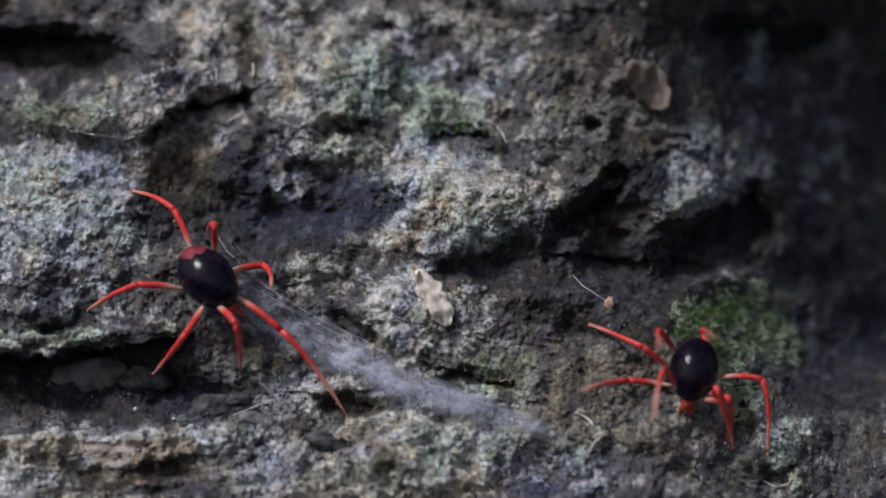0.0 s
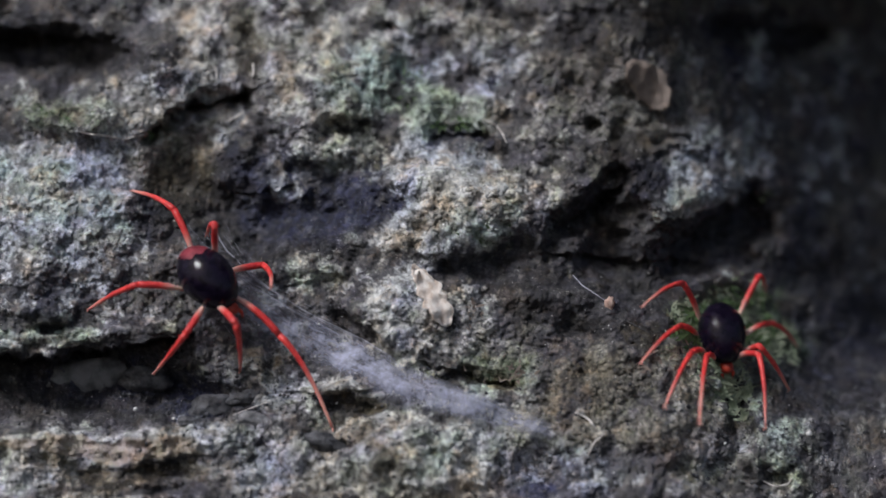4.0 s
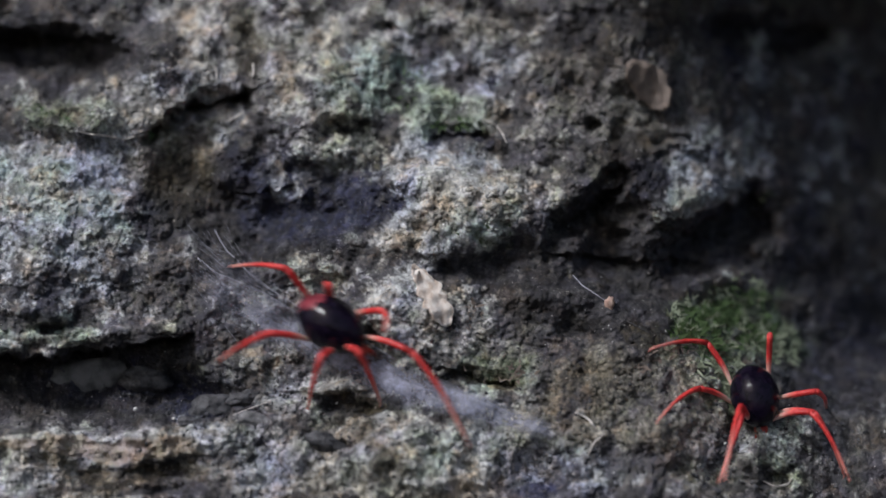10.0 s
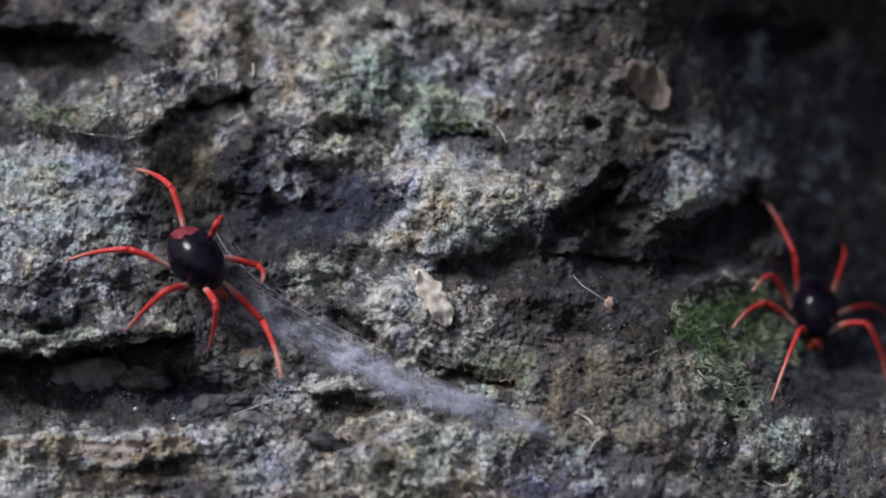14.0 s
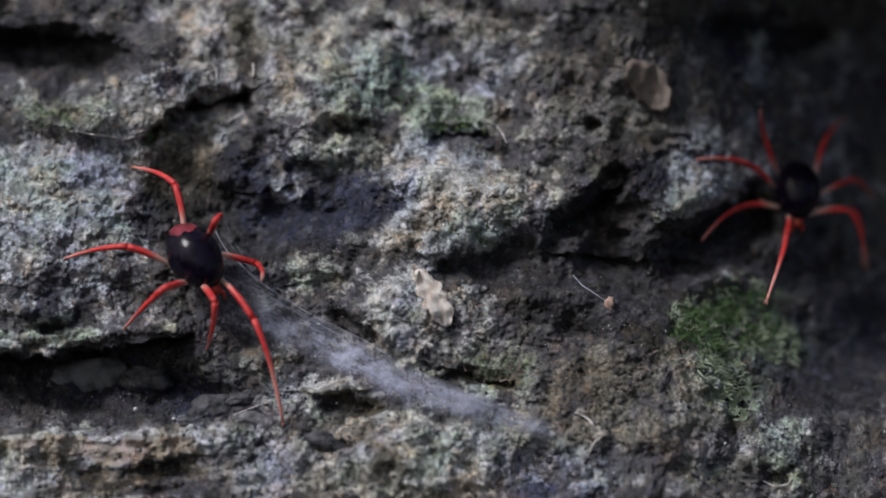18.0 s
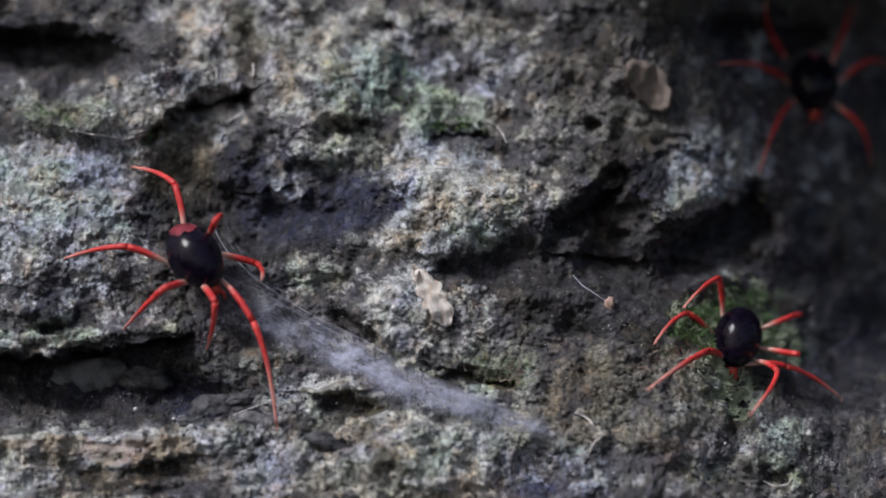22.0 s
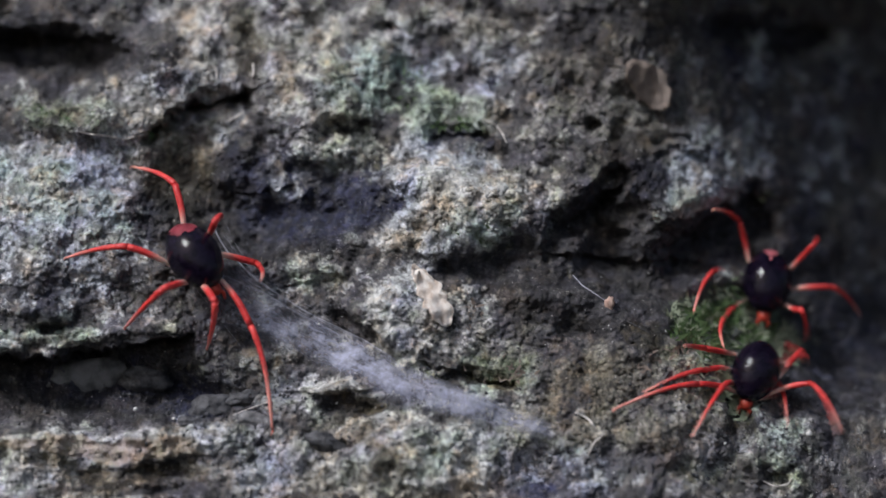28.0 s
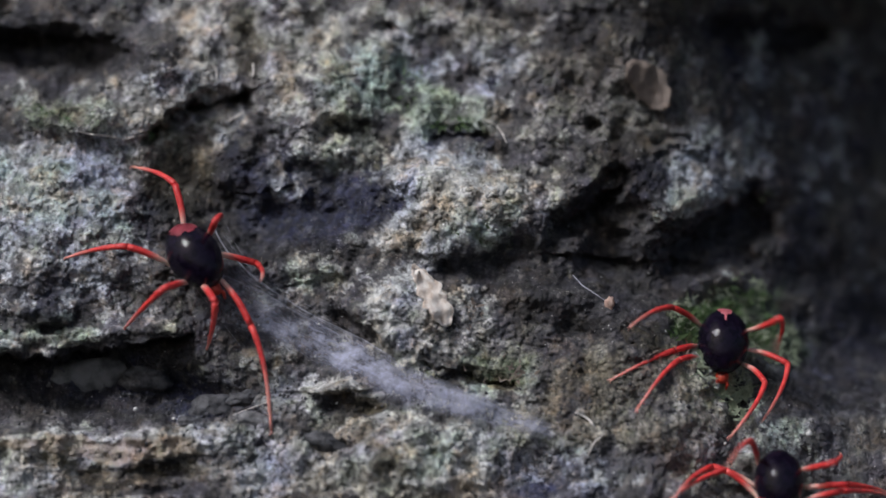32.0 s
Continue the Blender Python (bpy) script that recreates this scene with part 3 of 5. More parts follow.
    add_stain_or_shade(g, 0.3, 730, 150, 60, 50); add_stain_or_shade(g, 0.4, 870, 420, 70, 40); add_stain_or_shade(g, 0.7, 260, 240, 20, 12)
    add_stain_or_shade(g, 0.62, 118, 205, 84, 30); add_stain_or_shade(g, 0.3, 640, 390, 60, 20); add_stain_or_shade(g, 0.35, 850, 655, 100, 30)
    add_stain_or_shade(g, 1.2, 1355, 352, 12, 8); add_stain_or_shade(g, 0.4, 1390, 620, 40, 40); add_stain_or_shade(g, 0.3, 600, 230, 40, 25)
    moss = 0.8 * step(0.2, 0.75, g + 0.7 * mottle)
    o = blob(170, 788, 180, 19, 1, 0.25) * 0.82 + blob(255, 792, 90, 14) * 0.3 + blob(445, 632, 18, 10) * 0.7 + blob(530, 155, 40, 20) * 0.6 + blob(330, 60, 40, 50) * 0.35
    ochre = 0.75 * step(0.3, 0.8, o + 0.6 * mottle)
    c = 0.25 * fbm(X, Y, 110, 3, 151)
    add_stain_or_shade(c, 0.9, 570, 350, 150, 80); add_stain_or_shade(c, 0.6, 100, 390, 200, 170); add_stain_or_shade(c, 0.7, 830, 120, 110, 50)
    add_stain_or_shade(c, 0.9, 1000, 840, 100, 60); add_stain_or_shade(c, 0.8, 360, 715, 90, 50); add_stain_or_shade(c, 0.6, 800, 260, 110, 30)
    add_stain_or_shade(c, 0.5, 300, 150, 60, 60); add_stain_or_shade(c, 0.6, 1330, 200, 260, 180); add_stain_or_shade(c, 0.45, 1480, 560, 160, 200)
    add_stain_or_shade(c, 0.6, 470, 540, 90, 60); add_stain_or_shade(c, 0.5, 640, 160, 70, 60); add_stain_or_shade(c, 0.6, 460, 830, 90, 50)
    add_stain_or_shade(c, 0.6, 400, 240, 40, 40); add_stain_or_shade(c, 0.5, 60, 850, 90, 30); add_stain_or_shade(c, 0.6, 180, 670, 120, 50)
    m = -0.15 + 0.25 * fbm(X, Y, 80, 3, 163)
    add_stain_or_shade(m, 0.9, 790, 205, 75, 40); add_stain_or_shade(m, 0.8, 640, 140, 90, 80); add_stain_or_shade(m, 0.7, 850, 380, 90, 50); add_stain_or_shade(m, 0.8, 730, 170, 60, 50)
    add_stain_or_shade(m, 0.7, 60, 330, 110, 70); add_stain_or_shade(m, 0.6, 230, 380, 60, 50); add_stain_or_shade(m, 0.7, 60, 590, 110, 40); add_stain_or_shade(m, 1.0, 1300, 610, 130, 110)
    add_stain_or_shade(m, 0.8, 870, 660, 110, 50); add_stain_or_shade(m, 0.6, 760, 790, 100, 60); add_stain_or_shade(m, 0.7, 120, 200, 110, 40); add_stain_or_shade(m, 0.6, 540, 480, 60, 50)
    add_stain_or_shade(m, 0.7, 1390, 790, 60, 70); add_stain_or_shade(m, 0.6, 1200, 380, 60, 50); add_stain_or_shade(m, 0.6, 640, 270, 90, 40)
    return {"mint": step(0.1, 1.0, m + 0.5 * mottle), "cool": step(0.0, 1.0, c + 0.3 * mottle), "pale": pale, "dark": dark, "brown": brown, "moss": moss, "ochre": ochre}


HEIGHT = relief()


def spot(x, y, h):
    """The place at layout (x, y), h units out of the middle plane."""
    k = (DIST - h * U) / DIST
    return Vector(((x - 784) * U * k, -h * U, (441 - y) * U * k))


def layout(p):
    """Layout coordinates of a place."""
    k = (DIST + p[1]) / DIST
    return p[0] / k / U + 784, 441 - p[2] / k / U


def soft_height():
    """The relief without its grain, for what stands on it."""
    h = HEIGHT
    for _ in range(6):
        h = (np.roll(h, 6, 0) + np.roll(h, -6, 0) + np.roll(h, 6, 1) + np.roll(h, -6, 1) + h) / 5
    return h


SOFT = soft_height()


def ground(x, y, exact=False):
    """Height of the rock at layout (x, y)."""
    if -60 < x < 1627 and -60 < y < 941:
        i, j = 35 + round((y + 60) / 1.6), 35 + round((x + 60) / 1.6)
    else:
        i = int(np.clip(np.searchsorted(YS, y), 0, len(YS) - 1))
        j = int(np.clip(np.searchsorted(XS, x), 0, len(XS) - 1))
    return float((HEIGHT if exact else SOFT)[i, j])


def build_rock():
    ny, nx = X.shape
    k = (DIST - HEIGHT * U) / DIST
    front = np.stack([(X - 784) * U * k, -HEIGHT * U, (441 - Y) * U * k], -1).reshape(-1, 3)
    # from the rim the face runs on, coarser and coarser, to a crag over two metres wide; a back sheet closes it
    rim = np.concatenate([np.arange(nx), np.arange(1, ny) * nx + nx - 1,
                          (ny - 1) * nx + np.arange(nx - 2, -1, -1), np.arange(ny - 2, 0, -1) * nx])
    edge = front[rim]
    m, n0 = len(rim), len(front)
    rings = [front]
    for i in range(1, 15):
        s = 1.32 ** i
        x, z = edge[:, 0] * s, edge[:, 2] * s
        lean = TILT * z - 0.10 * min(1.0, s / 12) * fbm(x, z, 0.7, 4, 201) - 0.03 * min(1.0, s / 6) * np.abs(fbm(x, z, 0.16, 3, 207)) + 0.004 * min(s, 5)
        f = 1 - math.exp(-0.9 * i)
        rings.append(np.stack([x, edge[:, 1] * (1 - f) + lean * f, z], -1))
    back = rings[-1].copy()
    back[:, 1] += 0.35
    rings += [back, np.mean(back, 0)[None, :]]
    verts = np.concatenate(rings).astype(np.float32)
    a = (np.arange(ny - 1)[:, None] * nx + np.arange(nx - 1)[None, :]).ravel()
    quads = [np.stack([a, a + nx, a + nx + 1, a + 1], -1)]
    r, rn = np.arange(m), (np.arange(m) + 1) % m
    inner = rim
    for i in range(15):
        outer = n0 + i * m + np.arange(m)
        quads.append(np.stack([inner[r], inner[rn], outer[rn], outer[r]], -1))
        inner = outer
    fan = np.stack([inner[rn], np.full(m, len(verts) - 1), inner[r]], -1)
    q = np.concatenate(quads)
    me = bpy.data.meshes.new("rock_face")
    me.vertices.add(len(verts))
    me.vertices.foreach_set("co", verts.ravel())
    loops = np.concatenate([q.ravel(), fan.ravel()]).astype(np.int32)
    me.loops.add(len(loops))
    me.loops.foreach_set("vertex_index", loops)
    me.polygons.add(len(q) + m)
    starts = np.concatenate([np.arange(len(q)) * 4, len(q) * 4 + np.arange(m) * 3]).astype(np.int32)
    me.polygons.foreach_set("loop_start", starts)
    me.polygons.foreach_set("use_smooth", np.ones(len(starts), dtype=bool))
    me.update(calc_edges=True)
    for key, values in stains_and_shade().items():
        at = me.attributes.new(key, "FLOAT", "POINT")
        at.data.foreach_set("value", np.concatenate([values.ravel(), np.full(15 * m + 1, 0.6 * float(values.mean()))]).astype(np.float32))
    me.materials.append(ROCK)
    ob = new("rock_face", me)
    tagged(ob, "weathered grey rock face with pale lichen crusts, dark cracks and mossy stains", "rock", kind="structure")
    return ob


build_rock()


# ---- building helpers ----
def part(name, bm, material, parent, label=""):
    me = bpy.data.meshes.new(name)
    bm.to_mesh(me)
    bm.free()
    for p in me.polygons:
        p.use_smooth = True
    me.materials.append(material)
    ob = new(name, me)
    ob.parent = parent
    if label:
        tagged(ob, label)
    return ob


def tube(bm, points, radii, sides=8):
    """A round tube through points, with a radius at each; both ends closed."""
    pts = [Vector(p) for p in points]
    rings = []
    side = None
    for i, p in enumerate(pts):
        t = (pts[min(i + 1, len(pts) - 1)] - pts[max(i - 1, 0)]).normalized()
        if side is None:
            side = t.orthogonal().normalized()
        side = (side - t * side.dot(t)).normalized()
        other = t.cross(side)
        rings.append([bm.verts.new(p + radii[i] * (math.cos(a) * side + math.sin(a) * other))
                      for a in (2 * math.pi * k / sides for k in range(sides))])
    for r0, r1 in zip(rings, rings[1:]):
        for k in range(sides):
            bm.faces.new((r0[k], r0[(k + 1) % sides], r1[(k + 1) % sides], r1[k]))
    bm.faces.new(rings[0][::-1])
    bm.faces.new(rings[-1])
    return bm


def oval(bm, centre, half, seg=28, rings=18, shape=None):
    """A rounded body with half axes half; shape(v) may push its unit points about."""
    made = bmesh.ops.create_uvsphere(bm, u_segments=seg, v_segments=rings, radius=1.0)["verts"]
    for v in made:
        p = shape(v.co.copy()) if shape else v.co
        v.co = Vector((p.x * half[0], p.y * half[1], p.z * half[2])) + Vector(centre)
    return bm


# ---- mites ----
# In a mite's own space +y is forwards, +x its right side, +z away from the rock; lengths in U.
# the length of each leg's two pieces, front leg first
UPPER = (84, 80, 84, 90)
LOWER = (135, 132, 130, 134)
HIPS = ((17, 45, -14), (31, 30, -16), (36, 2, -16), (32, -30, -12))
LEAN = Vector((0.0, -math.cos(radians(32)), math.sin(radians(32))))


def body_shape(v):
    w = 1.0 - 0.10 * v.y if v.y > 0 else 1.0 + 0.05 * v.y * v.y * v.y
    bump = 0.012 * noise.noise(v * 2.5)
    return Vector((v.x * w * (1 + bump), v.y, v.z * (1.0 - 0.10 * max(v.y, 0)) * (0.8 if v.z < 0 else 1.0)))


def leg_upper(l1, thick):
    bm, length = bmesh.new(), l1 * U
    pts, rad = [], []
    for i in range(9):
        s = i / 8
        pts.append((length * s, 0, U * 6 * math.sin(math.pi * s)))
        rad.append(thick * U * (3.2 + 3.3 * math.sin(math.pi * min(1, s * 1.3) * 0.62) - 0.5 * math.exp(-((s - 0.55) / 0.08) ** 2)))
    return tube(bm, pts, rad, 10)


def leg_lower(l2, thick):
    bm, length = bmesh.new(), l2 * U
    pts, rad = [], []
    for i in range(13):
        s = i / 12
        pts.append((length * s, 0, U * 0.055 * l2 * math.sin(math.pi * s ** 0.8)))
        joint = 0.2 * math.exp(-((s - 0.45) / 0.05) ** 2)
        rad.append(thick * U * (6.1 - 3.4 * s - joint + 0.3 * math.sin(19 * s)))
    tube(bm, pts, rad, 10)
    return bm


def make_mite(label, half, missing=(), longer={}, shield=1, high=55, hips={}, thick=0.84):
    root = new("mite")
    tagged(root, label, "mite", "mites on the rock")
    bm = oval(bmesh.new(), (0, 0, 0), [a * U for a in half], 36, 24, body_shape)
    body = part("body", bm, BLACK, root, "glossy black egg-shaped body")
    def patch(keep):
        """A thin shield on the back: the part of the body's skin where keep(v) holds, slightly raised."""
        bm = oval(bmesh.new(), (0, 0, 0), [a * U * 1.012 for a in half], 72, 48, body_shape)
        gone = [v for v in bm.verts if not keep(v.co.x / half[0] / U, v.co.y / half[1] / U, v.co.z / half[2] / U)]
        bmesh.ops.delete(bm, geom=gone, context="VERTS")
        return bm

    if shield:
        part("anal_shield", patch(lambda x, y, z: z > 0 and ((x + (0.12 if shield < 2 else 0)) / (0.60 if shield < 2 else 0.34)) ** 2 + ((y + (0.70 if shield < 2 else 0.84)) / 0.36) ** 2 < 1 + 0.6 * noise.noise((x * 4, y * 4, z * 4))), ROSE if shield < 2 else PINK, body, "dull rose-red shield on the back")
    if shield > 1:
        part("back_streak", patch(lambda x, y, z: z > 0 and abs(x) < 0.24 * (-0.18 - y) and y > -0.76), PINK, body, "thin rose streak along the back")
    bm = oval(bmesh.new(), (0, half[1] * 0.96 * U, -14 * U), (12 * U, 15 * U, 10 * U), 16, 10)
    snout = part("snout", bm, SNOUT, root, "orange-red snout")
    for sx in (-1, 1):
        bm = tube(bmesh.new(), [(sx * 6 * U, half[1] * 1.04 * U, -15 * U), (sx * 10 * U, half[1] * 1.18 * U, -18 * U),
                                (sx * 8 * U, half[1] * 1.28 * U, -26 * U)], [4 * U, 3.5 * U, 1.8 * U], 8)
        part("palp", bm, SNOUT, snout)
    legs = {}
    for side, sx in (("w", 1), ("e", -1)):
        for n in range(4):
            key = side + str(n + 1)
            if key in missing:
                continue
            l1, l2 = longer.get(key, (UPPER[n], LOWER[n]))
            leg = part("leg", leg_upper(l1, thick), LEG_UP, root, "red leg, pale where it joins the body")
            low = part("lower_leg", leg_lower(l2, thick), LEG_LOW, leg, "red lower leg with a pale tip")
            bm = bmesh.new()
            for a in (-1, 1):
                tube(bm, [(0, 0, 0), (5 * U, a * 2 * U, -U), (8 * U, a * 3 * U, -4 * U)], [1.8 * U, 1.2 * U, 0.5 * U], 5)
            bmesh.ops.translate(bm, vec=(l2 * U, 0, 0), verts=bm.verts)
            legs[key] = (n, sx, leg, low, l1 * U, l2 * U, bm)
    for key, (n, sx, leg, low, l1, l2, bm) in legs.items():
        me = bpy.data.meshes.new("claw")
        bm.to_mesh(me)
        bm.free()
        joined = bmesh.new()
        joined.from_mesh(low.data)
        joined.from_mesh(me)
        joined.to_mesh(low.data)
        joined.free()
        for p in low.data.polygons:
            p.use_smooth = True
    return {"root": root, "legs": {k: v[:6] for k, v in legs.items()}, "rows": [], "leg_rows": {k: [] for k in legs}, "half": half, "last": {}, "high": high, "hips": hips}


def basis(x_axis, z_hint, origin):
    """A pose whose x axis lies along x_axis and whose z axis leans to z_hint."""
    x = Vector(x_axis).normalized()
    z = Vector(z_hint) - x * x.dot(Vector(z_hint))
    z = z.normalized() if z.length > 1e-9 else x.orthogonal().normalized()
    y = z.cross(x)
    m = Matrix((x, y, z)).transposed().to_4x4()
    m.translation = origin
    return m


BESIDE = ("2", "13", "24", "3")
REST = (((58, 150), (46, 80)), ((112, 95), (66, 62)), ((140, 5), (80, 5)), ((105, -105), (62, -62)))


def stand(mite, t, x, y, heading, **given):
    """Key a mite at t seconds: its body at layout (x, y) facing heading (degrees, 90 is down the rock).
    given: for a leg (w: its right side, e: its left; 1 the front one) the knee's x, y and the foot's x, y."""
    n, high = LEAN, mite["high"]
    f = Vector((math.cos(radians(heading)), 0, -math.sin(radians(heading))))
    # the direction in the plane of the rock that is seen at this heading
    f = (f + Vector((0, 1, 0)) * (-(f.dot(n)) / n.y)).normalized()
    r = f.cross(n).normalized()
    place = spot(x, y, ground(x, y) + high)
    m = Matrix((r, f, n)).transposed().to_4x4()
    m.translation = place
    mite["rows"].append((t, m))
    inv = m.inverted()
    for key, (i, sx, leg, low, l1, l2) in mite["legs"].items():
        a, b, c = mite["hips"].get(key, HIPS[i])
        hip = Vector((sx * a, b, c)) * U
        if key in given:
            kx, ky, fx, fy = given[key]
        elif l1 < 40 * U:
            # small front legs are kept tucked before the snout
            kx, ky = layout(m @ (hip + Vector((sx * 14, 24, 10)) * U))
            fx, fy = layout(m @ (hip + Vector((sx * 20, 46, -20)) * U))
        elif next((k for k in BESIDE[i] if key[0] + k in given), None):
            # close beside the next leg
            kx, ky, fx, fy = given[key[0] + next(k for k in BESIDE[i] if key[0] + k in given)]
            kx, ky, fx, fy = kx + sx * 4, ky - 5, fx - sx * 9, fy + 6
        else:
            # an easy stance, each leg a little different from step to step
            sway = 14 * math.sin(5.1 * t + 1.9 * i + (2.6 if sx > 0 else 0.4))
            p = m @ (Vector((sx * REST[i][0][0], REST[i][0][1] + sway, -high)) * U)
            q = m @ (Vector((sx * REST[i][1][0], REST[i][1][1] + sway * 0.5, 45)) * U)
            fx, fy = layout(p)
            kx, ky = layout(q)
        base = max(ground(fx, fy), ground(fx, fy, True)) + 3
        near = (inv @ spot(fx, fy, base) - hip).length < 0.75 * (l1 + l2)
        best = None
        # a foot that the rock holds near to the hip may be lifted into the air
        for rise in ((0, 40, 80, 120, 165, 210) if near else (0, 20, 45, 75, 110)):
            foot = inv @ spot(fx, fy, base + rise)
            gap = foot - hip
            wide = gap.length
            reach = min(max(gap.length, (abs(l1 - l2) + 0.06 * (l1 + l2))), 0.985 * (l1 + l2))
            foot = hip + gap.normalized() * reach
            axis = (foot - hip).normalized()
            short = abs(wide - reach) / U
            along = (l1 * l1 - l2 * l2 + reach * reach) / (2 * reach)
            rad = math.sqrt(max(0.0, l1 * l1 - along * along))
            up = Vector((0, 0, 1)) - axis * axis.z
            up = up.normalized() if up.length > 1e-6 else axis.orthogonal().normalized()
            out = axis.cross(up)
            for a in range(-150, 151, 12):
                side = math.cos(radians(a)) * up + math.sin(radians(a)) * out
                knee = hip + along * axis + rad * side
                world = m @ knee
                seen = layout(world)
                sunk = max(0.0, ground(*seen) + 8 + world.y / U)
                for f in (0.35, 0.7):
                    mid = m @ (knee + (foot - knee) * f + side * 0.06 * l2)
                    sunk += 1.5 * max(0.0, ground(*layout(mid)) + 4 + mid.y / U)
                miss = math.hypot(seen[0] - kx, seen[1] - ky)
                score = 2.5 * sunk + miss + 0.05 * abs(a) + 0.10 * rise + 1.2 * short + (0 if near else 0.4 * max(0.0, knee.z / U - 40))
                # no piece of a leg runs through the back
                for f in (0.45, 0.7, 1.0):
                    q = hip + (knee - hip) * f
                    e = sum((q[k] / mite["half"][k] / U) ** 2 for k in range(3))
                    if q.z > -4 * U and e < 1.3:
                        score += 70 * (1.3 - e)
                if key in mite["last"]:
                    score += 0.09 * math.degrees(side.angle(mite["last"][key]))
                if best is None or score < best[0]:
                    best = (score, knee, side, foot)
        knee, side, foot = best[1:]
        mite["last"][key] = side
        ml = basis(knee - hip, side, hip)
        mk = ml.inverted() @ basis(foot - knee, side, knee)
        mite["leg_rows"][key].append((t, ml, mk))


def eased(rows):
    """Rows with further ones between any two that turn far."""
    out = [rows[0]]
    for (t0, a), (t1, b) in zip(rows, rows[1:]):
        qa, qb = a.to_quaternion(), b.to_quaternion()
        if qa.dot(qb) < 0:
            qb.negate()
        n = 1 + int(math.degrees(qa.rotation_difference(qb).angle) // 62)
        for k in range(1, n):
            f = k / n
            out.append((t0 + (t1 - t0) * f, Matrix.LocRotScale(a.translation.lerp(b.translation, f), qa.slerp(qb, f), None)))
        out.append((t1, b))
    return out


# ---- silk ----
def band(s, w):
    """Layout of the silk sheet: s along it from its upper end, w across it from its taut upper edge (-1) to its frayed lower one (1)."""
    x = 345 + 655 * s
    top = np.interp(x, (340, 400, 441, 486, 555, 641, 700, 760, 850, 930, 1000), (412, 442, 483, 517, 559, 600, 636, 664, 698, 728, 756))
    low = np.interp(x, (340, 400, 441, 486, 555, 641, 700, 760, 850, 930, 1000), (480, 548, 578, 598, 632, 680, 706, 726, 748, 772, 790))
    y = top + (low - top) * (w + 1) / 2
    return x - 14 * (w + 1), y + 4 * noise.noise((s * 9, w, 0.3)) * (w + 1)


def make_web():
    rnd = random.Random(5)
    root = new("silk_web")
    tagged(root, "thin bluish-white silk web stretched down across the rock", "web")
    bm = bmesh.new()
    cover = bm.verts.layers.float.new("cover")
    ns, nw = 300, 60
    rows = []
    for i in range(ns + 1):
        s = i / ns
        row = []
        crest = max(ground(*band(s, w)) for w in (-0.8, 0.0, 0.8))
        for j in range(nw + 1):
            w = 2 * j / nw - 1
            x, y = band(s, w)
            sag = 5 * noise.noise((x / 60, y / 25, 1.0))
            h = max(ground(x, y), 0.55 * ground(x, y) + 0.45 * crest) + 13 + sag
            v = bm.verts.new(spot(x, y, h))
            thick = float(np.interp(s, (0, 0.1, 0.22, 0.36, 0.46, 0.52, 0.58, 0.64, 0.70, 0.80, 0.92, 1), (0, 0.16, 0.32, 0.42, 0.56, 0.62, 0.48, 0.56, 0.56, 0.54, 0.40, 0)))
            # dense along the upper third further down, frayed below
            ridge = 0.15 + 0.55 * min(1.0, s * 1.8)
            across = math.exp(-((w + ridge - 0.55) / (0.80 - 0.24 * s)) ** 2)
            edge = min(1.0, (1 + w) * 7, (1 - w) * 2.2)
            haze = 0.62 + 0.65 * noise.noise((x / 44, y / 28, 3.3)) + 0.35 * noise.noise((x / 14, y / 11, 8.1))
            streak = 0.2 * noise.noise((s * 6, w * 5, 2.2)) + 0.25 * noise.noise((s * 15, w * 10, 5.4)) + 0.28 * noise.noise((x / 7, y / 6, 1.1))
            v[cover] = max(0.0, min(0.8, thick * edge * across * (haze + streak) * (1.6 + 0.35 * min(1.0, max(0.0, (s - 0.3) / 0.2)))))
            row.append(v)
        rows.append(row)
    for r0, r1 in zip(rows, rows[1:]):
        for j in range(nw):
            bm.faces.new((r0[j], r1[j], r1[j + 1], r0[j + 1]))
    part("gauze", bm, SILK, root)

    def strand(bm, x0, y0, x1, y1, lift0, lift1, r, sag=0.0):
        a, b = ground(x0, y0) + lift0, ground(x1, y1) + lift1
        pts = []
        for k in range(7):
            f = k / 6
            x, y = x0 + (x1 - x0) * f, y0 + (y1 - y0) * f + sag * math.sin(math.pi * f)
            pts.append(spot(x, y, max(a + (b - a) * f, ground(x, y) + 3)))
        tube(bm, pts, [r * U] * 7, 4)

    bm = bmesh.new()
    for _ in range(170):
        s0 = rnd.random() ** 1.3 * 0.9
        s1 = min(1.0, s0 + rnd.uniform(0.05, 0.34))
        w0 = rnd.gauss(0, 0.5)
        w1 = w0 + rnd.gauss(0, 0.4)
        x0, y0 = band(s0, w0)
        x1, y1 = band(s1, w1)
        strand(bm, x0, y0, x1, y1, rnd.uniform(2, 22), rnd.uniform(2, 22), rnd.uniform(0.05, 0.16))
    for _ in range(22):
        x0, y0 = rnd.uniform(310, 440), rnd.uniform(400, 520)
        s1 = rnd.uniform(0.12, 0.42)
        x1, y1 = band(s1, rnd.uniform(-0.9, 0.9))
        strand(bm, x0, y0, x1, y1, 3, 14, rnd.uniform(0.05, 0.13))
    for x0, y0, x1, y1 in ((397, 418, 466, 500), (352, 470, 640, 602), (400, 400, 430, 450), (330, 395, 400, 470), (415, 480, 560, 560),
                           (440, 505, 640, 600), (520, 545, 700, 640), (420, 735, 560, 690), (700, 645, 930, 740), (385, 545, 470, 560)):
        strand(bm, x0, y0, x1, y1, 6, 10, 0.2, 4)
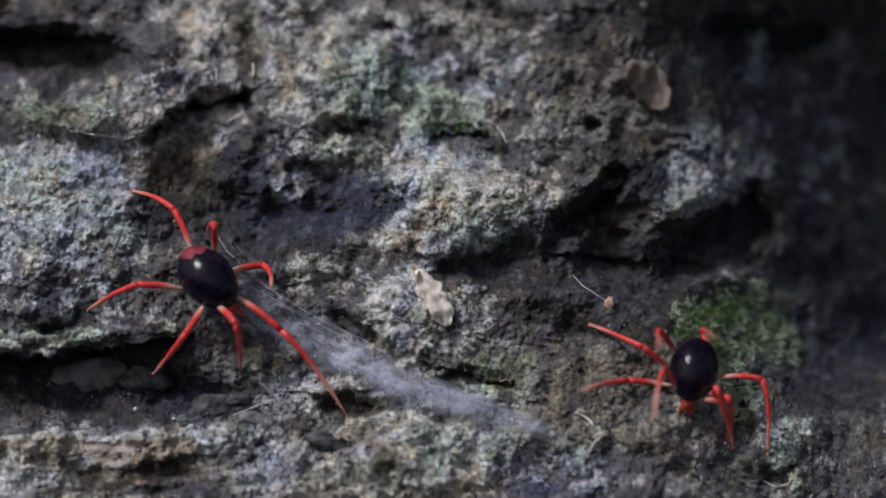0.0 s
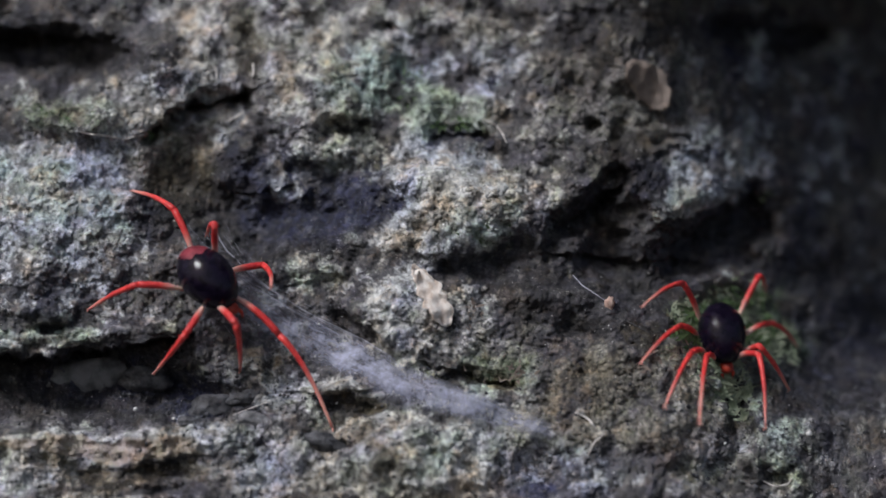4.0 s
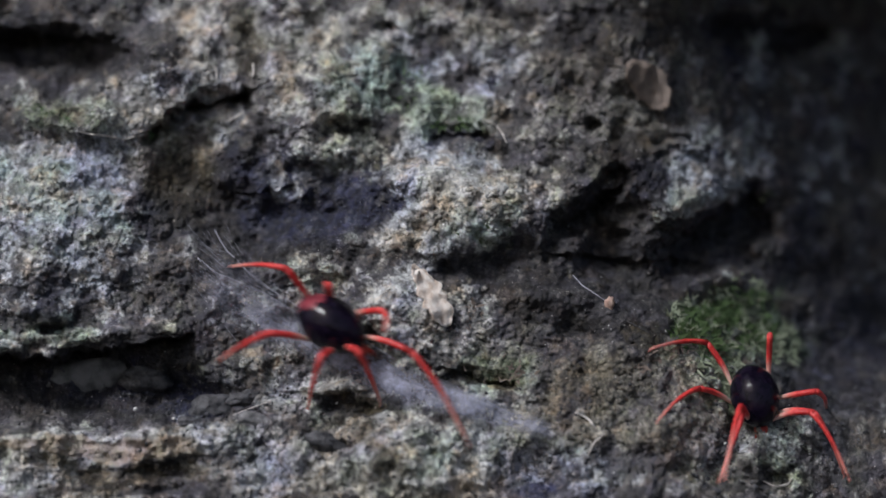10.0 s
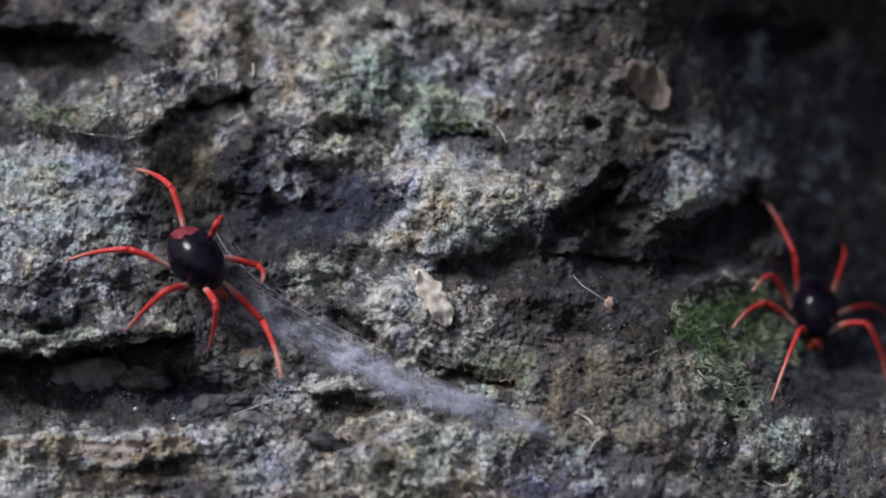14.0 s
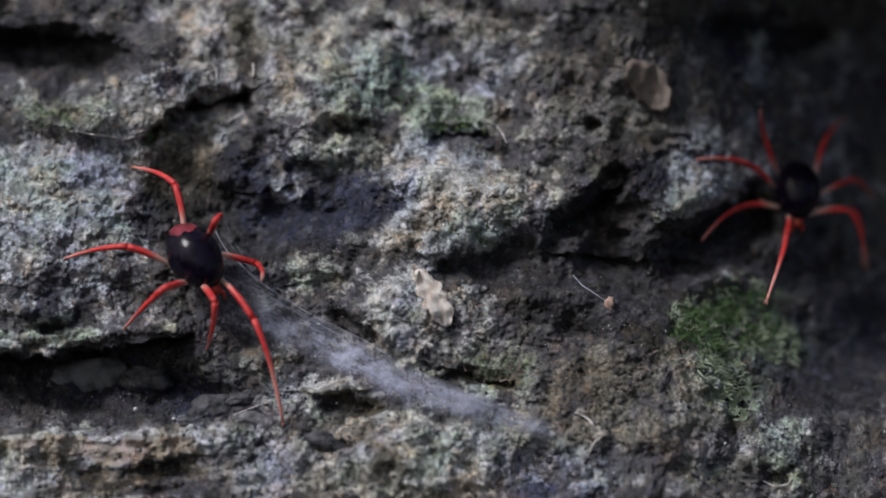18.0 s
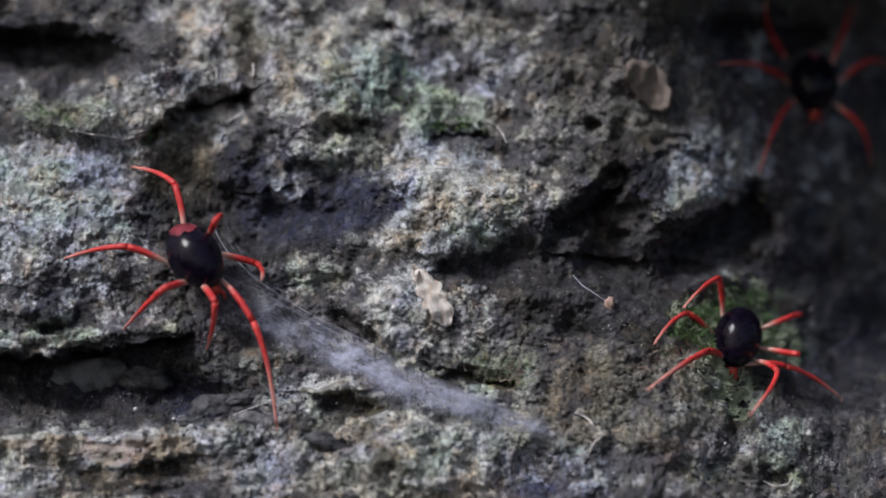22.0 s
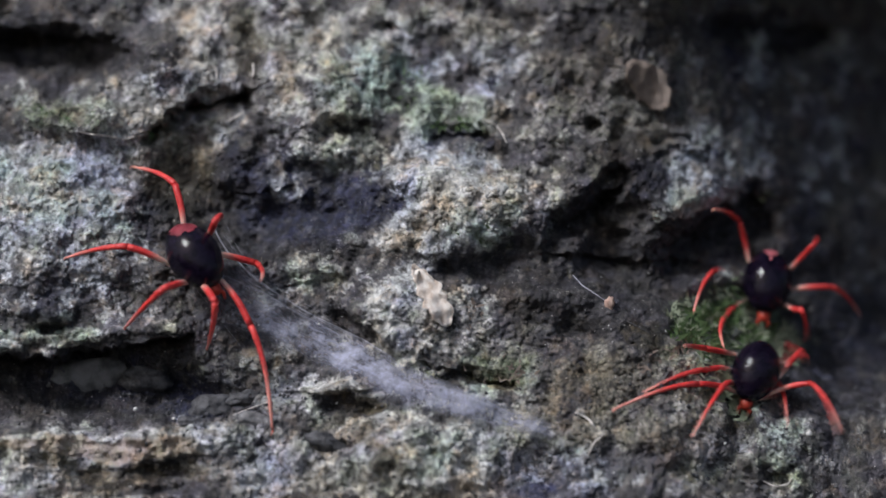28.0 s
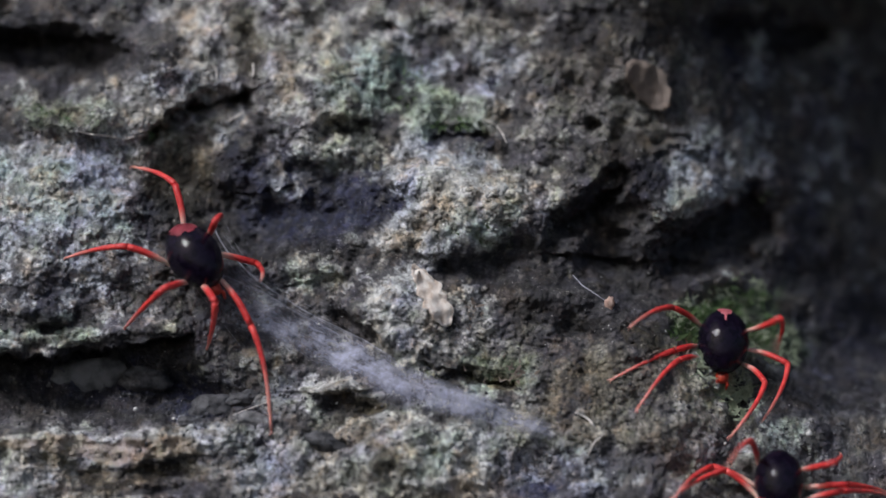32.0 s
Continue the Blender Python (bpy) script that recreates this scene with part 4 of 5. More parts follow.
    # the two taut lines that the sheet hangs from
    for line in (((380, 407), (400, 442), (441, 483), (486, 517), (555, 559), (641, 600), (700, 636)), ((349, 456), (383, 483), (417, 497), (465, 517), (503, 541), (600, 592))):
        for (x0, y0), (x1, y1) in zip(line, line[1:]):
            strand(bm, x0, y0, x1, y1, 14, 14, 0.62)
            strand(bm, x0, y0 + 3, x1, y1 + 2, 11, 12, 0.3)
    # white specks added to imitate the glints along the silk
    glints = bmesh.new()
    for _ in range(240):
        x, y = band(rnd.gauss(0.60, 0.2), rnd.gauss(0, 0.5))
        p = spot(x, y, ground(x, y) + 16)
        bmesh.ops.create_icosphere(glints, subdivisions=1, radius=rnd.uniform(0.6, 1.0 if rnd.random() < 0.7 else 2.6) * U, matrix=Matrix.Translation(p))
    tagged(part("glint_specks", glints, GRAIN, root, "tiny bright dew drops on the silk"), kind="stuff")
    threads = part("threads", bm, THREAD, root)
    tagged(threads, kind="stuff")
    return root


# ---- chaff, fibres and grains lying on the rock ----
def flake(name, label, category, x, y, length, width, turn, mat, curl=8, seed=1, lift=5, rag=1.0):
    """A thin torn flake with thickness and curled, ragged edges."""
    rnd = random.Random(seed)
    bm = bmesh.new()
    c, s = math.cos(radians(turn)), math.sin(radians(turn))
    n, m = 18, 9
    base = ground(x, y) + lift
    rows = []
    for side in (1, -1):
        grid = []
        for i in range(n + 1):
            a = 2 * i / n - 1
            row = []
            for j in range(m + 1):
                b = 2 * j / m - 1
                half = width * (1 - abs(a) ** 2.6 * 0.75) * (1 + rag * 0.5 * noise.noise((a * 3, seed, 0.5 * (1 if b > 0 else -1))) + rag * 0.3 * noise.noise((a * 9, seed, 1.5 * (1 if b > 0 else -1))))
                px, py = a * length, b * half
                lx, ly = x + c * px - s * py, y + s * px + c * py
                h = max(base, ground(lx, ly) + 9, ground(lx, ly, True) + 6) + curl * (b * b) + 9 * noise.noise((a * 3, b * 2, seed)) + side * 1.8 * (1 - 0.5 * b * b)
                row.append(bm.verts.new(spot(lx, ly, h)))
            grid.append(row)
        rows.append(grid)
    for g, flip in ((rows[0], False), (rows[1], True)):
        for i in range(n):
            for j in range(m):
                q = (g[i][j], g[i + 1][j], g[i + 1][j + 1], g[i][j + 1])
                bm.faces.new(q[::-1] if flip else q)
    rim = [(i, 0) for i in range(n)] + [(n, j) for j in range(m)] + [(i, m) for i in range(n, 0, -1)] + [(0, j) for j in range(m, 0, -1)]
    for (i0, j0), (i1, j1) in zip(rim, rim[1:] + rim[:1]):
        bm.faces.new((rows[0][i0][j0], rows[1][i0][j0], rows[1][i1][j1], rows[0][i1][j1]))
    ob = part(name, bm, mat, None)
    return tagged(ob, label, category)


def fibre(label, pts, r, mat=None, lift=4, name="plant_fibre", category="fibre"):
    """A fine bent hair lying on the rock, through layout points."""
    bm = bmesh.new()
    out, rad = [], []
    for i, ((x0, y0), (x1, y1)) in enumerate(zip(pts, pts[1:])):
        for k in range(5):
            f = k / 5
            x, y = x0 + (x1 - x0) * f, y0 + (y1 - y0) * f
            out.append((x, y))
    out.append(pts[-1])
    sm = [out[0]] + [((a[0] + 2 * b[0] + c[0]) / 4, (a[1] + 2 * b[1] + c[1]) / 4) for a, b, c in zip(out, out[1:], out[2:])] + [out[-1]]
    places = [spot(x, y, max(ground(x, y), ground(x, y, True)) + lift) for x, y in sm]
    for i in range(len(sm)):
        rad.append(r * U * (1 - 0.6 * abs(2 * i / (len(sm) - 1) - 1) ** 3))
    tube(bm, places, rad, 6)
    ob = part(name, bm, mat or FIBRE, None)
    return tagged(ob, label, category, "fibres on the rock")


def make_seed():
    root = new("seed")
    tagged(root, "small pinkish seed husk hanging on a silk thread", "seed")
    p = spot(1079, 538, ground(1079, 538) + 12)
    bm = oval(bmesh.new(), p, (9 * U, 8 * U, 12 * U), 20, 14, lambda v: v * (1 + 0.42 * noise.noise(v * 1.9)))
    part("husk", bm, SEED, root)
    bm = bmesh.new()
    tube(bm, [spot(1014, 487, ground(1014, 487) + 8), spot(1030, 505, ground(1030, 505) + 12), spot(1056, 522, ground(1056, 522) + 14), p],
         [0.7 * U, 1.0 * U, 0.6 * U, 0.5 * U], 6)
    part("stalk", bm, THREAD, root)


def pebble(label, x, y, rx, ry, rz, turn, mat, seed, sink=0.45):
    """A worn stone half sunk into the rock face."""
    bm = bmesh.new()
    bmesh.ops.create_icosphere(bm, subdivisions=4, radius=1.0)
    c, s = math.cos(radians(turn)), math.sin(radians(turn))
    at = spot(x, y, ground(x, y) + rz * (1 - 2 * sink))
    for v in bm.verts:
        p = v.co * (1 + 0.30 * noise.noise(v.co * 1.6 + Vector((seed, 0, 0))) + 0.14 * noise.noise(v.co * 4 + Vector((0, seed, 0))))
        a, b = p.x * rx, p.z * ry
        v.co = at + Vector(((c * a + s * b) * U, p.y * rz * U, (c * b - s * a) * U))
    ob = part("stone", bm, mat, None)
    return tagged(ob, label, "stone", "stones in the hollow")


def moss_tuft(name, label, spots, mat, count, seed, size=(14, 30)):
    """Many small bent moss leaves over uneven ovals (x, y, rx, ry)."""
    rnd = random.Random(seed)
    verts, faces = [], []
    for _ in range(count):
        cx, cy, rx, ry = spots[rnd.randrange(len(spots))]
        a, q = rnd.uniform(0, 2 * math.pi), rnd.random() ** 0.6
        x, y = cx + rx * q * math.cos(a), cy + ry * q * math.sin(a)
        if noise.noise((x / 26, y / 34, seed)) < -0.04:
            continue
        length, half = rnd.uniform(*size), rnd.uniform(0.9, 2.3)
        turn = rnd.gauss(-90, 60)
        dx, dy = math.cos(radians(turn)), math.sin(radians(turn))
        rise = rnd.uniform(0.15, 0.8)
        h0 = ground(x, y) - 1
        n0 = len(verts)
        for k in range(4):
            f = k / 3
            px, py = x + dx * length * f, y + dy * length * f + 0.25 * length * f * f
            h = max(h0 + rise * length * (f - 0.35 * f * f), ground(px, py) + 1)
            w = half * (1.0, 1.15, 0.8, 0.12)[k]
            for sgn, up in ((-1, 0), (1, 0), (0, -1.4)):
                verts.append(spot(px - dy * w * sgn, py + dx * w * sgn, h + up))
        for k in range(3):
            b = n0 + 3 * k
            for i, j in ((0, 1), (1, 2), (2, 0)):
                faces.append((b + i, b + j, b + 3 + j, b + 3 + i))
    me = bpy.data.meshes.new(name)
    me.from_pydata(verts, [], faces)
    me.materials.append(mat)
    ob = new(name, me)
    return tagged(ob, label, "moss", kind="stuff")


def grains(name, label, category, mat, count, size, seed, where):
    """Loose crystals and crumbs, one joined scatter."""
    rnd = random.Random(seed)
    verts, faces = [], []
    for _ in range(count):
        x, y = where(rnd)
        r = rnd.uniform(*size) * (1.8 if rnd.random() < 0.06 else 1)
        c = spot(x, y, ground(x, y, True) + 0.3 * r)
        n0 = len(verts)
        for dx, dy, dz in ((1, 0, 0), (-1, 0, 0), (0, 1, 0), (0, -1, 0), (0, 0, 1), (0, 0, -1)):
            k = r * rnd.uniform(0.6, 1.25)
            verts.append(c + Vector((dx + rnd.uniform(-.3, .3), dy + rnd.uniform(-.3, .3), dz + rnd.uniform(-.3, .3))) * k * U)
        for i in (0, 1):
            for j in (2, 3):
                for k in (4, 5):
                    faces.append((n0 + i, n0 + j, n0 + k) if (i + j + k) % 2 else (n0 + j, n0 + i, n0 + k))
    me = bpy.data.meshes.new(name)
    me.from_pydata(verts, [], faces)
    me.materials.append(mat)
    return tagged(new(name, me), label, category, kind="stuff")


make_web()
flake("bark_flake", "pale tan papery flake stuck to the rock", "flake", 768, 528, 56, 22, 64, CHAFF, 6, 12, 6, 0.9)
flake("bark_flake", "small pale torn flake beside the larger one", "flake", 738, 486, 20, 9, 70, CHAFF, 4, 8, 6)
flake("leaf_scrap", "dull beige oval leaf scrap on the dark rock", "leaf", 1148, 150, 54, 30, 50, CHAFF_DULL, 1, 5, 0, 0.6)
make_seed()
fibre("short white bent fibre on the rock", [(373, 112), (384, 124), (383, 142)], 2.6, None, 12)
fibre("short white upright fibre on the rock", [(448, 112), (449, 130), (446, 138)], 2.5)
fibre("thin pale hair arched over the moss", [(858, 212), (878, 222), (890, 238), (897, 254)], 1.8)
fibre("pale sliver across the dark hollow", [(404, 214), (418, 208), (432, 198)], 3.0, None, 9)
fibre("pale rootlet lying along the ledge", [(138, 233), (160, 238), (185, 240), (215, 246)], 1.7)
fibre("pale rootlet curled at the ledge's end", [(215, 248), (240, 242), (262, 236)], 1.5)
fibre("fine forked white hair on the rock", [(1018, 730), (1042, 742), (1056, 762)], 2.2)
fibre("fine white hair on the rock", [(1070, 768), (1052, 782), (1040, 806)], 1.8)
fibre("thin straw over the dark hollow", [(412, 735), (450, 720), (492, 706)], 1.0)
fibre("hair-thin dark thread near the seed", [(1096, 562), (1120, 574), (1150, 590)], 1.0, STONE)
# a bent thread added as the pale rim below the dark hole
fibre("pale curved rim of a tiny snail shell", [(1352, 852), (1372, 862), (1394, 858), (1402, 846)], 1.9)
pebble("smooth grey stone lying in the dark hollow", 150, 668, 92, 36, 22, -8, PALE_STONE, 2, 0.52)
pebble("small olive-grey stone in the dark hollow", 258, 672, 46, 24, 20, 4, STONE, 6)
pebble("dark slate chip wedged in the rock", 575, 782, 40, 14, 14, 14, STONE, 4)
pebble("dark wet stone in the hollow", 375, 722, 40, 24, 18, -10, STONE, 9)
pebble("angular blue-grey chip at the hollow's edge", 432, 706, 32, 13, 12, -12, STONE, 11)
pebble("flat blue-grey chip below the hollow", 452, 745, 30, 15, 12, 18, PALE_STONE, 14, 0.6)
pebble("small dark chip on the hollow's floor", 336, 748, 22, 11, 10, 6, STONE, 17)
moss_tuft("moss_patch", "green feathery moss on the shaded rock", [(1270, 570, 75, 55), (1300, 545, 60, 45), (1235, 590, 50, 45), (1320, 600, 60, 40)], MOSS, 1900, 3, (8, 24))
moss_tuft("moss_patch", "pale grey-green moss fringe", [(1290, 700, 22, 48), (1380, 610, 34, 36), (1310, 520, 40, 30), (1230, 560, 50, 30), (1265, 640, 40, 30), (1275, 575, 80, 60), (1292, 690, 16, 50), (1318, 700, 14, 44), (1285, 650, 26, 40), (1345, 580, 40, 40)], MOSS_PALE, 2300, 7, (8, 22))
moss_tuft("moss_patch", "thin green moss on the lit rock", [(810, 220, 45, 14), (870, 420, 55, 28), (735, 160, 40, 40)], MOSS, 130, 11, (6, 14))
moss_tuft("moss_patch", "tiny yellow-green moss tuft in the crack", [(1355, 352, 9, 6)], MOSS_PALE, 26, 13, (5, 11))
moss_tuft("moss_patch", "olive moss at the crack's lip", [(258, 240, 12, 8), (120, 205, 60, 18)], MOSS, 60, 17, (5, 10))
moss_tuft("moss_patch", "dead mossy wisps on the brown rock", [(890, 660, 70, 25), (1180, 640, 60, 50), (830, 560, 20, 30)], CHAFF_DULL, 130, 19, (8, 22))
grains("quartz_grains", "tiny bright quartz grains scattered on the rock", "grains", GRAIN, 520, (0.7, 1.8), 21,
       lambda r: (r.uniform(-30, 1600), r.uniform(-30, 910)))
grains("crumbs", "dark soil crumbs caught on the ledges", "soil", STONE, 700, (1.5, 4.5), 23,
       lambda r: (r.gauss(420, 260), r.gauss(700, 60)) if r.random() < 0.6 else (r.gauss(1300, 160), r.gauss(780, 60)))
# the speck at (655, 655) stands for a glint on the silk
for gx, gy, gr in ((240, 725, 4.5), (307, 741, 3), (1283, 785, 3), (1140, 8, 8), (1300, 258, 4), (1345, 182, 3.5), (698, 545, 6), (655, 655, 5), (1432, 768, 6)):
    bm = bmesh.new()
    bmesh.ops.create_icosphere(bm, subdivisions=2, radius=gr * U)
    for v in bm.verts:
        v.co = v.co * (1 + 0.35 * noise.noise(v.co / (gr * U) * 1.5 + Vector((gx, gy, 0)))) + spot(gx, gy, ground(gx, gy, True) + 0.4 * gr)
    tagged(part("quartz_grain", bm, GRAIN, None), "white angular quartz grain on the rock", "grain", "quartz grains")


# ---- what the mites do ----
def walk_left_mite(m):
    rest = dict(w4=(308, 368, 235, 338), w3=(240, 503, 157, 548), w2=(325, 590, 273, 661), w1=(428, 590, 425, 657),
                e3=(470, 468, 480, 507), e4=(388, 402, 366, 415))
    stand(m, 0.0, 368, 493, 46, e1=(500, 590, 612, 733), **rest)
    stand(m, 1.0, 368, 493, 46, e1=(500, 592, 594, 755), **rest)
    stand(m, 3.0, 368, 493, 46, e1=(500, 594, 590, 760), **rest)
    stand(m, 6.0, 368, 493, 46, e1=(500, 594, 590, 757), **rest)
    stand(m, 6.5, 493, 513, 36, w4=(370, 425, 275, 385), w3=(400, 545, 340, 612), w2=(490, 590, 470, 665), w1=(560, 590, 560, 665),
          e1=(610, 560, 715, 700), e3=(560, 480, 570, 500), e4=(470, 440, 420, 450))
    stand(m, 7.0, 520, 520, 28, w4=(410, 415, 317, 398), e4=(485, 443, 434, 472), e3=(568, 478, 572, 470), w3=(440, 558, 402, 655),
          w2=(548, 590, 540, 662), w1=(607, 578, 622, 662), e1=(680, 543, 806, 674))
    stand(m, 7.5, 606, 553, 28, w4=(480, 470, 396, 460), w3=(500, 590, 412, 638), e1=(768, 578, 897, 695), w2=(590, 620, 580, 700),
          w1=(700, 610, 720, 690), e4=(590, 480, 550, 500), e3=(660, 520, 680, 530))
    stand(m, 8.0, 532, 505, 62, w4=(430, 430, 370, 475), w3=(455, 505, 378, 577), w2=(536, 565, 457, 662), w1=(588, 560, 537, 627),
          e1=(612, 510, 650, 597), e4=(500, 400, 490, 305), e3=(580, 470, 600, 500))
    stand(m, 8.5, 283, 416, 72, w4=(250, 320, 242, 246), e3=(375, 420, 430, 490), e4=(340, 350, 390, 390), w3=(200, 400, 150, 440),
          w2=(220, 450, 170, 520), w1=(300, 500, 311, 592), e1=(360, 470, 420, 560))
    stand(m, 9.0, 350, 340, 42, w3=(248, 272, 138, 330), w4=(330, 245, 262, 232), e4=(350, 266, 330, 265), w2=(310, 395, 264, 470),
          w1=(418, 395, 408, 470), e3=(450, 392, 430, 463), e1=(500, 405, 563, 555))
    stand(m, 9.5, 416, 456, 48, w4=(350, 360, 310, 345), w3=(300, 420, 214, 432), e1=(520, 540, 566, 707), w2=(370, 510, 330, 570),
          w1=(440, 530, 430, 600), e4=(430, 370, 420, 380), e3=(500, 440, 520, 480))
    stand(m, 10.0, 587, 575, 34, w4=(500, 476, 410, 472), e4=(577, 508, 575, 516), w3=(475, 589, 388, 638), w2=(565, 660, 545, 722),
          w1=(665, 650, 674, 712), e1=(735, 628, 828, 784), e3=(672, 552, 681, 587))
    stand(m, 10.5, 824, 626, 40, w4=(720, 570, 620, 575), w3=(720, 640, 660, 680), e1=(930, 610, 1006, 616), w2=(790, 690, 740, 740),
          w1=(880, 690, 890, 760), e4=(840, 560, 860, 540), e3=(910, 600, 960, 640))
    stand(m, 11.0, 965, 690, 88, w3=(850, 666, 790, 710), w2=(870, 736, 820, 785), w1=(898, 805, 825, 884), w4=(880, 618, 820, 637),
          e4=(1006, 640, 1003, 628), e3=(1070, 676, 1098, 722), e1=(1072, 724, 1092, 775))
    stand(m, 11.5, 780, 638, 46, w4=(630, 515, 566, 541), w3=(690, 620, 640, 660), e3=(860, 630, 900, 676), e1=(850, 700, 897, 745),
          w2=(740, 690, 700, 740), w1=(800, 710, 800, 770), e4=(800, 560, 820, 560))
    stand(m, 12.0, 440, 502, 46, w4=(362, 352, 240, 333), e4=(400, 405, 346, 430), w3=(340, 493, 262, 536), e3=(566, 488, 573, 567),
          w1=(455, 580, 440, 640), e1=(540, 556, 592, 592), w2=(380, 550, 350, 600))
    stand(m, 12.1, 315, 436, 50)
    stand(m, 12.3, 178, 327, 58)
    stand(m, 12.5, 145, 291, 62, w4=(80, 170, 24, 72), e3=(240, 310, 299, 372), w1=(180, 390, 194, 473), w3=(60, 280, 10, 300),
          w2=(80, 340, 40, 380), e4=(190, 220, 240, 215), e1=(220, 360, 260, 400))
    stand(m, 12.7, 97, 311, 70)
    stand(m, 12.9, 133, 392, 82)
    stand(m, 13.0, 167, 418, 88, w4=(76, 334, 14, 350), w3=(58, 420, 4, 482), w2=(85, 485, 52, 540), e1=(170, 545, 114, 738),
          e4=(240, 322, 282, 358), e3=(282, 392, 321, 438), w1=(250, 470, 268, 530))
    stand(m, 13.5, 364, 473, 50, w4=(325, 345, 260, 318), w3=(225, 450, 130, 465), w2=(305, 540, 250, 600), w1=(390, 560, 385, 635),
          e1=(470, 580, 480, 700), e3=(465, 470, 475, 505), e4=(395, 395, 395, 390))
    stand(m, 14.0, 348, 460, 52, w4=(308, 322, 245, 300), w3=(217, 437, 120, 460), w2=(288, 525, 224, 584), w1=(379, 549, 368, 620),
          e1=(452, 564, 497, 665), e3=(450, 462, 464, 498), e4=(394, 388, 394, 386))
    low = dict(w4=(306, 316, 237, 296), w3=(215, 430, 117, 457), w2=(285, 520, 221, 581), w1=(377, 545, 366, 618),
               e3=(448, 456, 463, 495), e4=(393, 385, 393, 383))
    stand(m, 14.5, 345, 455, 53, e1=(450, 560, 497, 700), **low)
    stand(m, 17.0, 345, 455, 53, e1=(450, 560, 507, 738), **low)
    stand(m, 19.0, 345, 455, 53, e1=(450, 560, 493, 753), **low)
    stand(m, 23.0, 345, 455, 53, e1=(450, 560, 489, 755), **low)
    stand(m, 28.0, 345, 455, 53, e1=(450, 560, 482, 762), **low)
    stand(m, 32.0, 345, 455, 53, e1=(450, 560, 480, 762), **low)


def walk_lower_mite(m):
    stand(m, 0.0, 1228, 655, 105, w4=(1176, 600, 1168, 614), w3=(1118, 598, 1045, 575), w2=(1100, 674, 1035, 690), w1=(1180, 670, 1157, 735),
          e4=(1246, 580, 1258, 598), e3=(1355, 674, 1358, 800), e1=(1280, 705, 1288, 785))
    stand(m, 0.5, 1184, 642, 98, w4=(1130, 570, 1090, 545), w3=(1090, 600, 1040, 640))
    stand(m, 1.0, 1125, 640, 90, w4=(1076, 540, 1000, 465), w3=(1045, 597, 1005, 682), w2=(1030, 625, 1003, 645), w1=(1068, 640, 1038, 726),
          e4=(1200, 530, 1286, 464), e3=(1215, 611, 1256, 656), e2=(1195, 650, 1236, 772))
    stand(m, 1.5, 1123, 628, 90, w4=(1065, 530, 990, 490), e4=(1190, 540, 1240, 490))
    stand(m, 2.0, 1125, 617, 88, w4=(1070, 485, 982, 432), w3=(1050, 565, 1020, 622), w1=(1085, 645, 1038, 727), w2=(1040, 578, 1015, 632),
          e4=(1190, 520, 1278, 461), e3=(1225, 604, 1253, 662), e2=(1236, 642, 1283, 748))
    stand(m, 2.5, 1119, 582, 84, e4=(1170, 470, 1205, 412), w4=(1080, 510, 1050, 505))
    stand(m, 3.0, 1205, 578, 74, w4=(1150, 535, 1140, 566), w3=(1088, 539, 1000, 598), w2=(1165, 608, 1115, 716), e4=(1325, 547, 1396, 570),
          e2=(1345, 614, 1416, 741), e1=(1275, 625, 1280, 682))
    stand(m, 3.5, 1236, 561, 80)
    stand(m, 4.2, 1300, 610, 84)
    stand(m, 4.9, 1375, 665, 88)
    stand(m, 5.5, 1442, 711, 88)
    stand(m, 6.0, 1462, 742, 88, w4=(1355, 659, 1302, 691), w3=(1378, 737, 1335, 806), w2=(1413, 771, 1335, 832), e4=(1490, 650, 1490, 655),
          e3=(1540, 708, 1562, 742), e2=(1566, 779, 1574, 850))
    stand(m, 6.5, 1508, 755, 118, w1=(1400, 730, 1290, 775))
    stand(m, 7.0, 1518, 742, 118, w4=(1435, 652, 1408, 693), w1=(1385, 712, 1250, 770), w2=(1425, 757, 1395, 836), w3=(1465, 795, 1460, 878))
    stand(m, 7.5, 1522, 750, 118, w1=(1385, 715, 1260, 765))
    stand(m, 8.0, 1528, 748, 118, w1=(1375, 717, 1254, 761), w2=(1438, 775, 1355, 876), w4=(1465, 696, 1444, 722), e4=(1555, 684, 1562, 690))
    stand(m, 8.5, 1515, 745, 108, w1=(1385, 720, 1275, 750))
    stand(m, 9.0, 1485, 752, 138, w4=(1450, 698, 1425, 742), w3=(1390, 718, 1345, 735), w2=(1400, 715, 1335, 650), w1=(1432, 792, 1412, 866),
          e4=(1560, 705, 1578, 720), e1=(1497, 785, 1495, 832))
    stand(m, 9.5, 1402, 757, 118, w1=(1270, 700, 1143, 716))
    stand(m, 10.0, 1336, 702, 80, w4=(1250, 604, 1154, 617), w3=(1230, 688, 1165, 744), w1=(1312, 738, 1283, 842), e4=(1364, 624, 1358, 650),
          e3=(1430, 694, 1462, 722), e2=(1436, 731, 1493, 840))
    stand(m, 10.5, 1336, 705, 84)
    stand(m, 11.0, 1338, 700, 88, w4=(1290, 652, 1225, 666), w3=(1255, 653, 1228, 702), w2=(1275, 684, 1232, 766), e4=(1358, 580, 1376, 508),
          e3=(1450, 658, 1541, 721), e2=(1430, 705, 1463, 779), e1=(1388, 750, 1378, 842))
    stand(m, 11.5, 1356, 680, 87, e4=(1375, 575, 1385, 505))
    stand(m, 12.0, 1372, 660, 85, w4=(1322, 610, 1300, 640), w3=(1265, 626, 1214, 706), w2=(1298, 645, 1252, 738), e4=(1385, 560, 1391, 474),
          e3=(1490, 626, 1570, 663), e2=(1475, 680, 1524, 751), e1=(1418, 707, 1437, 822))
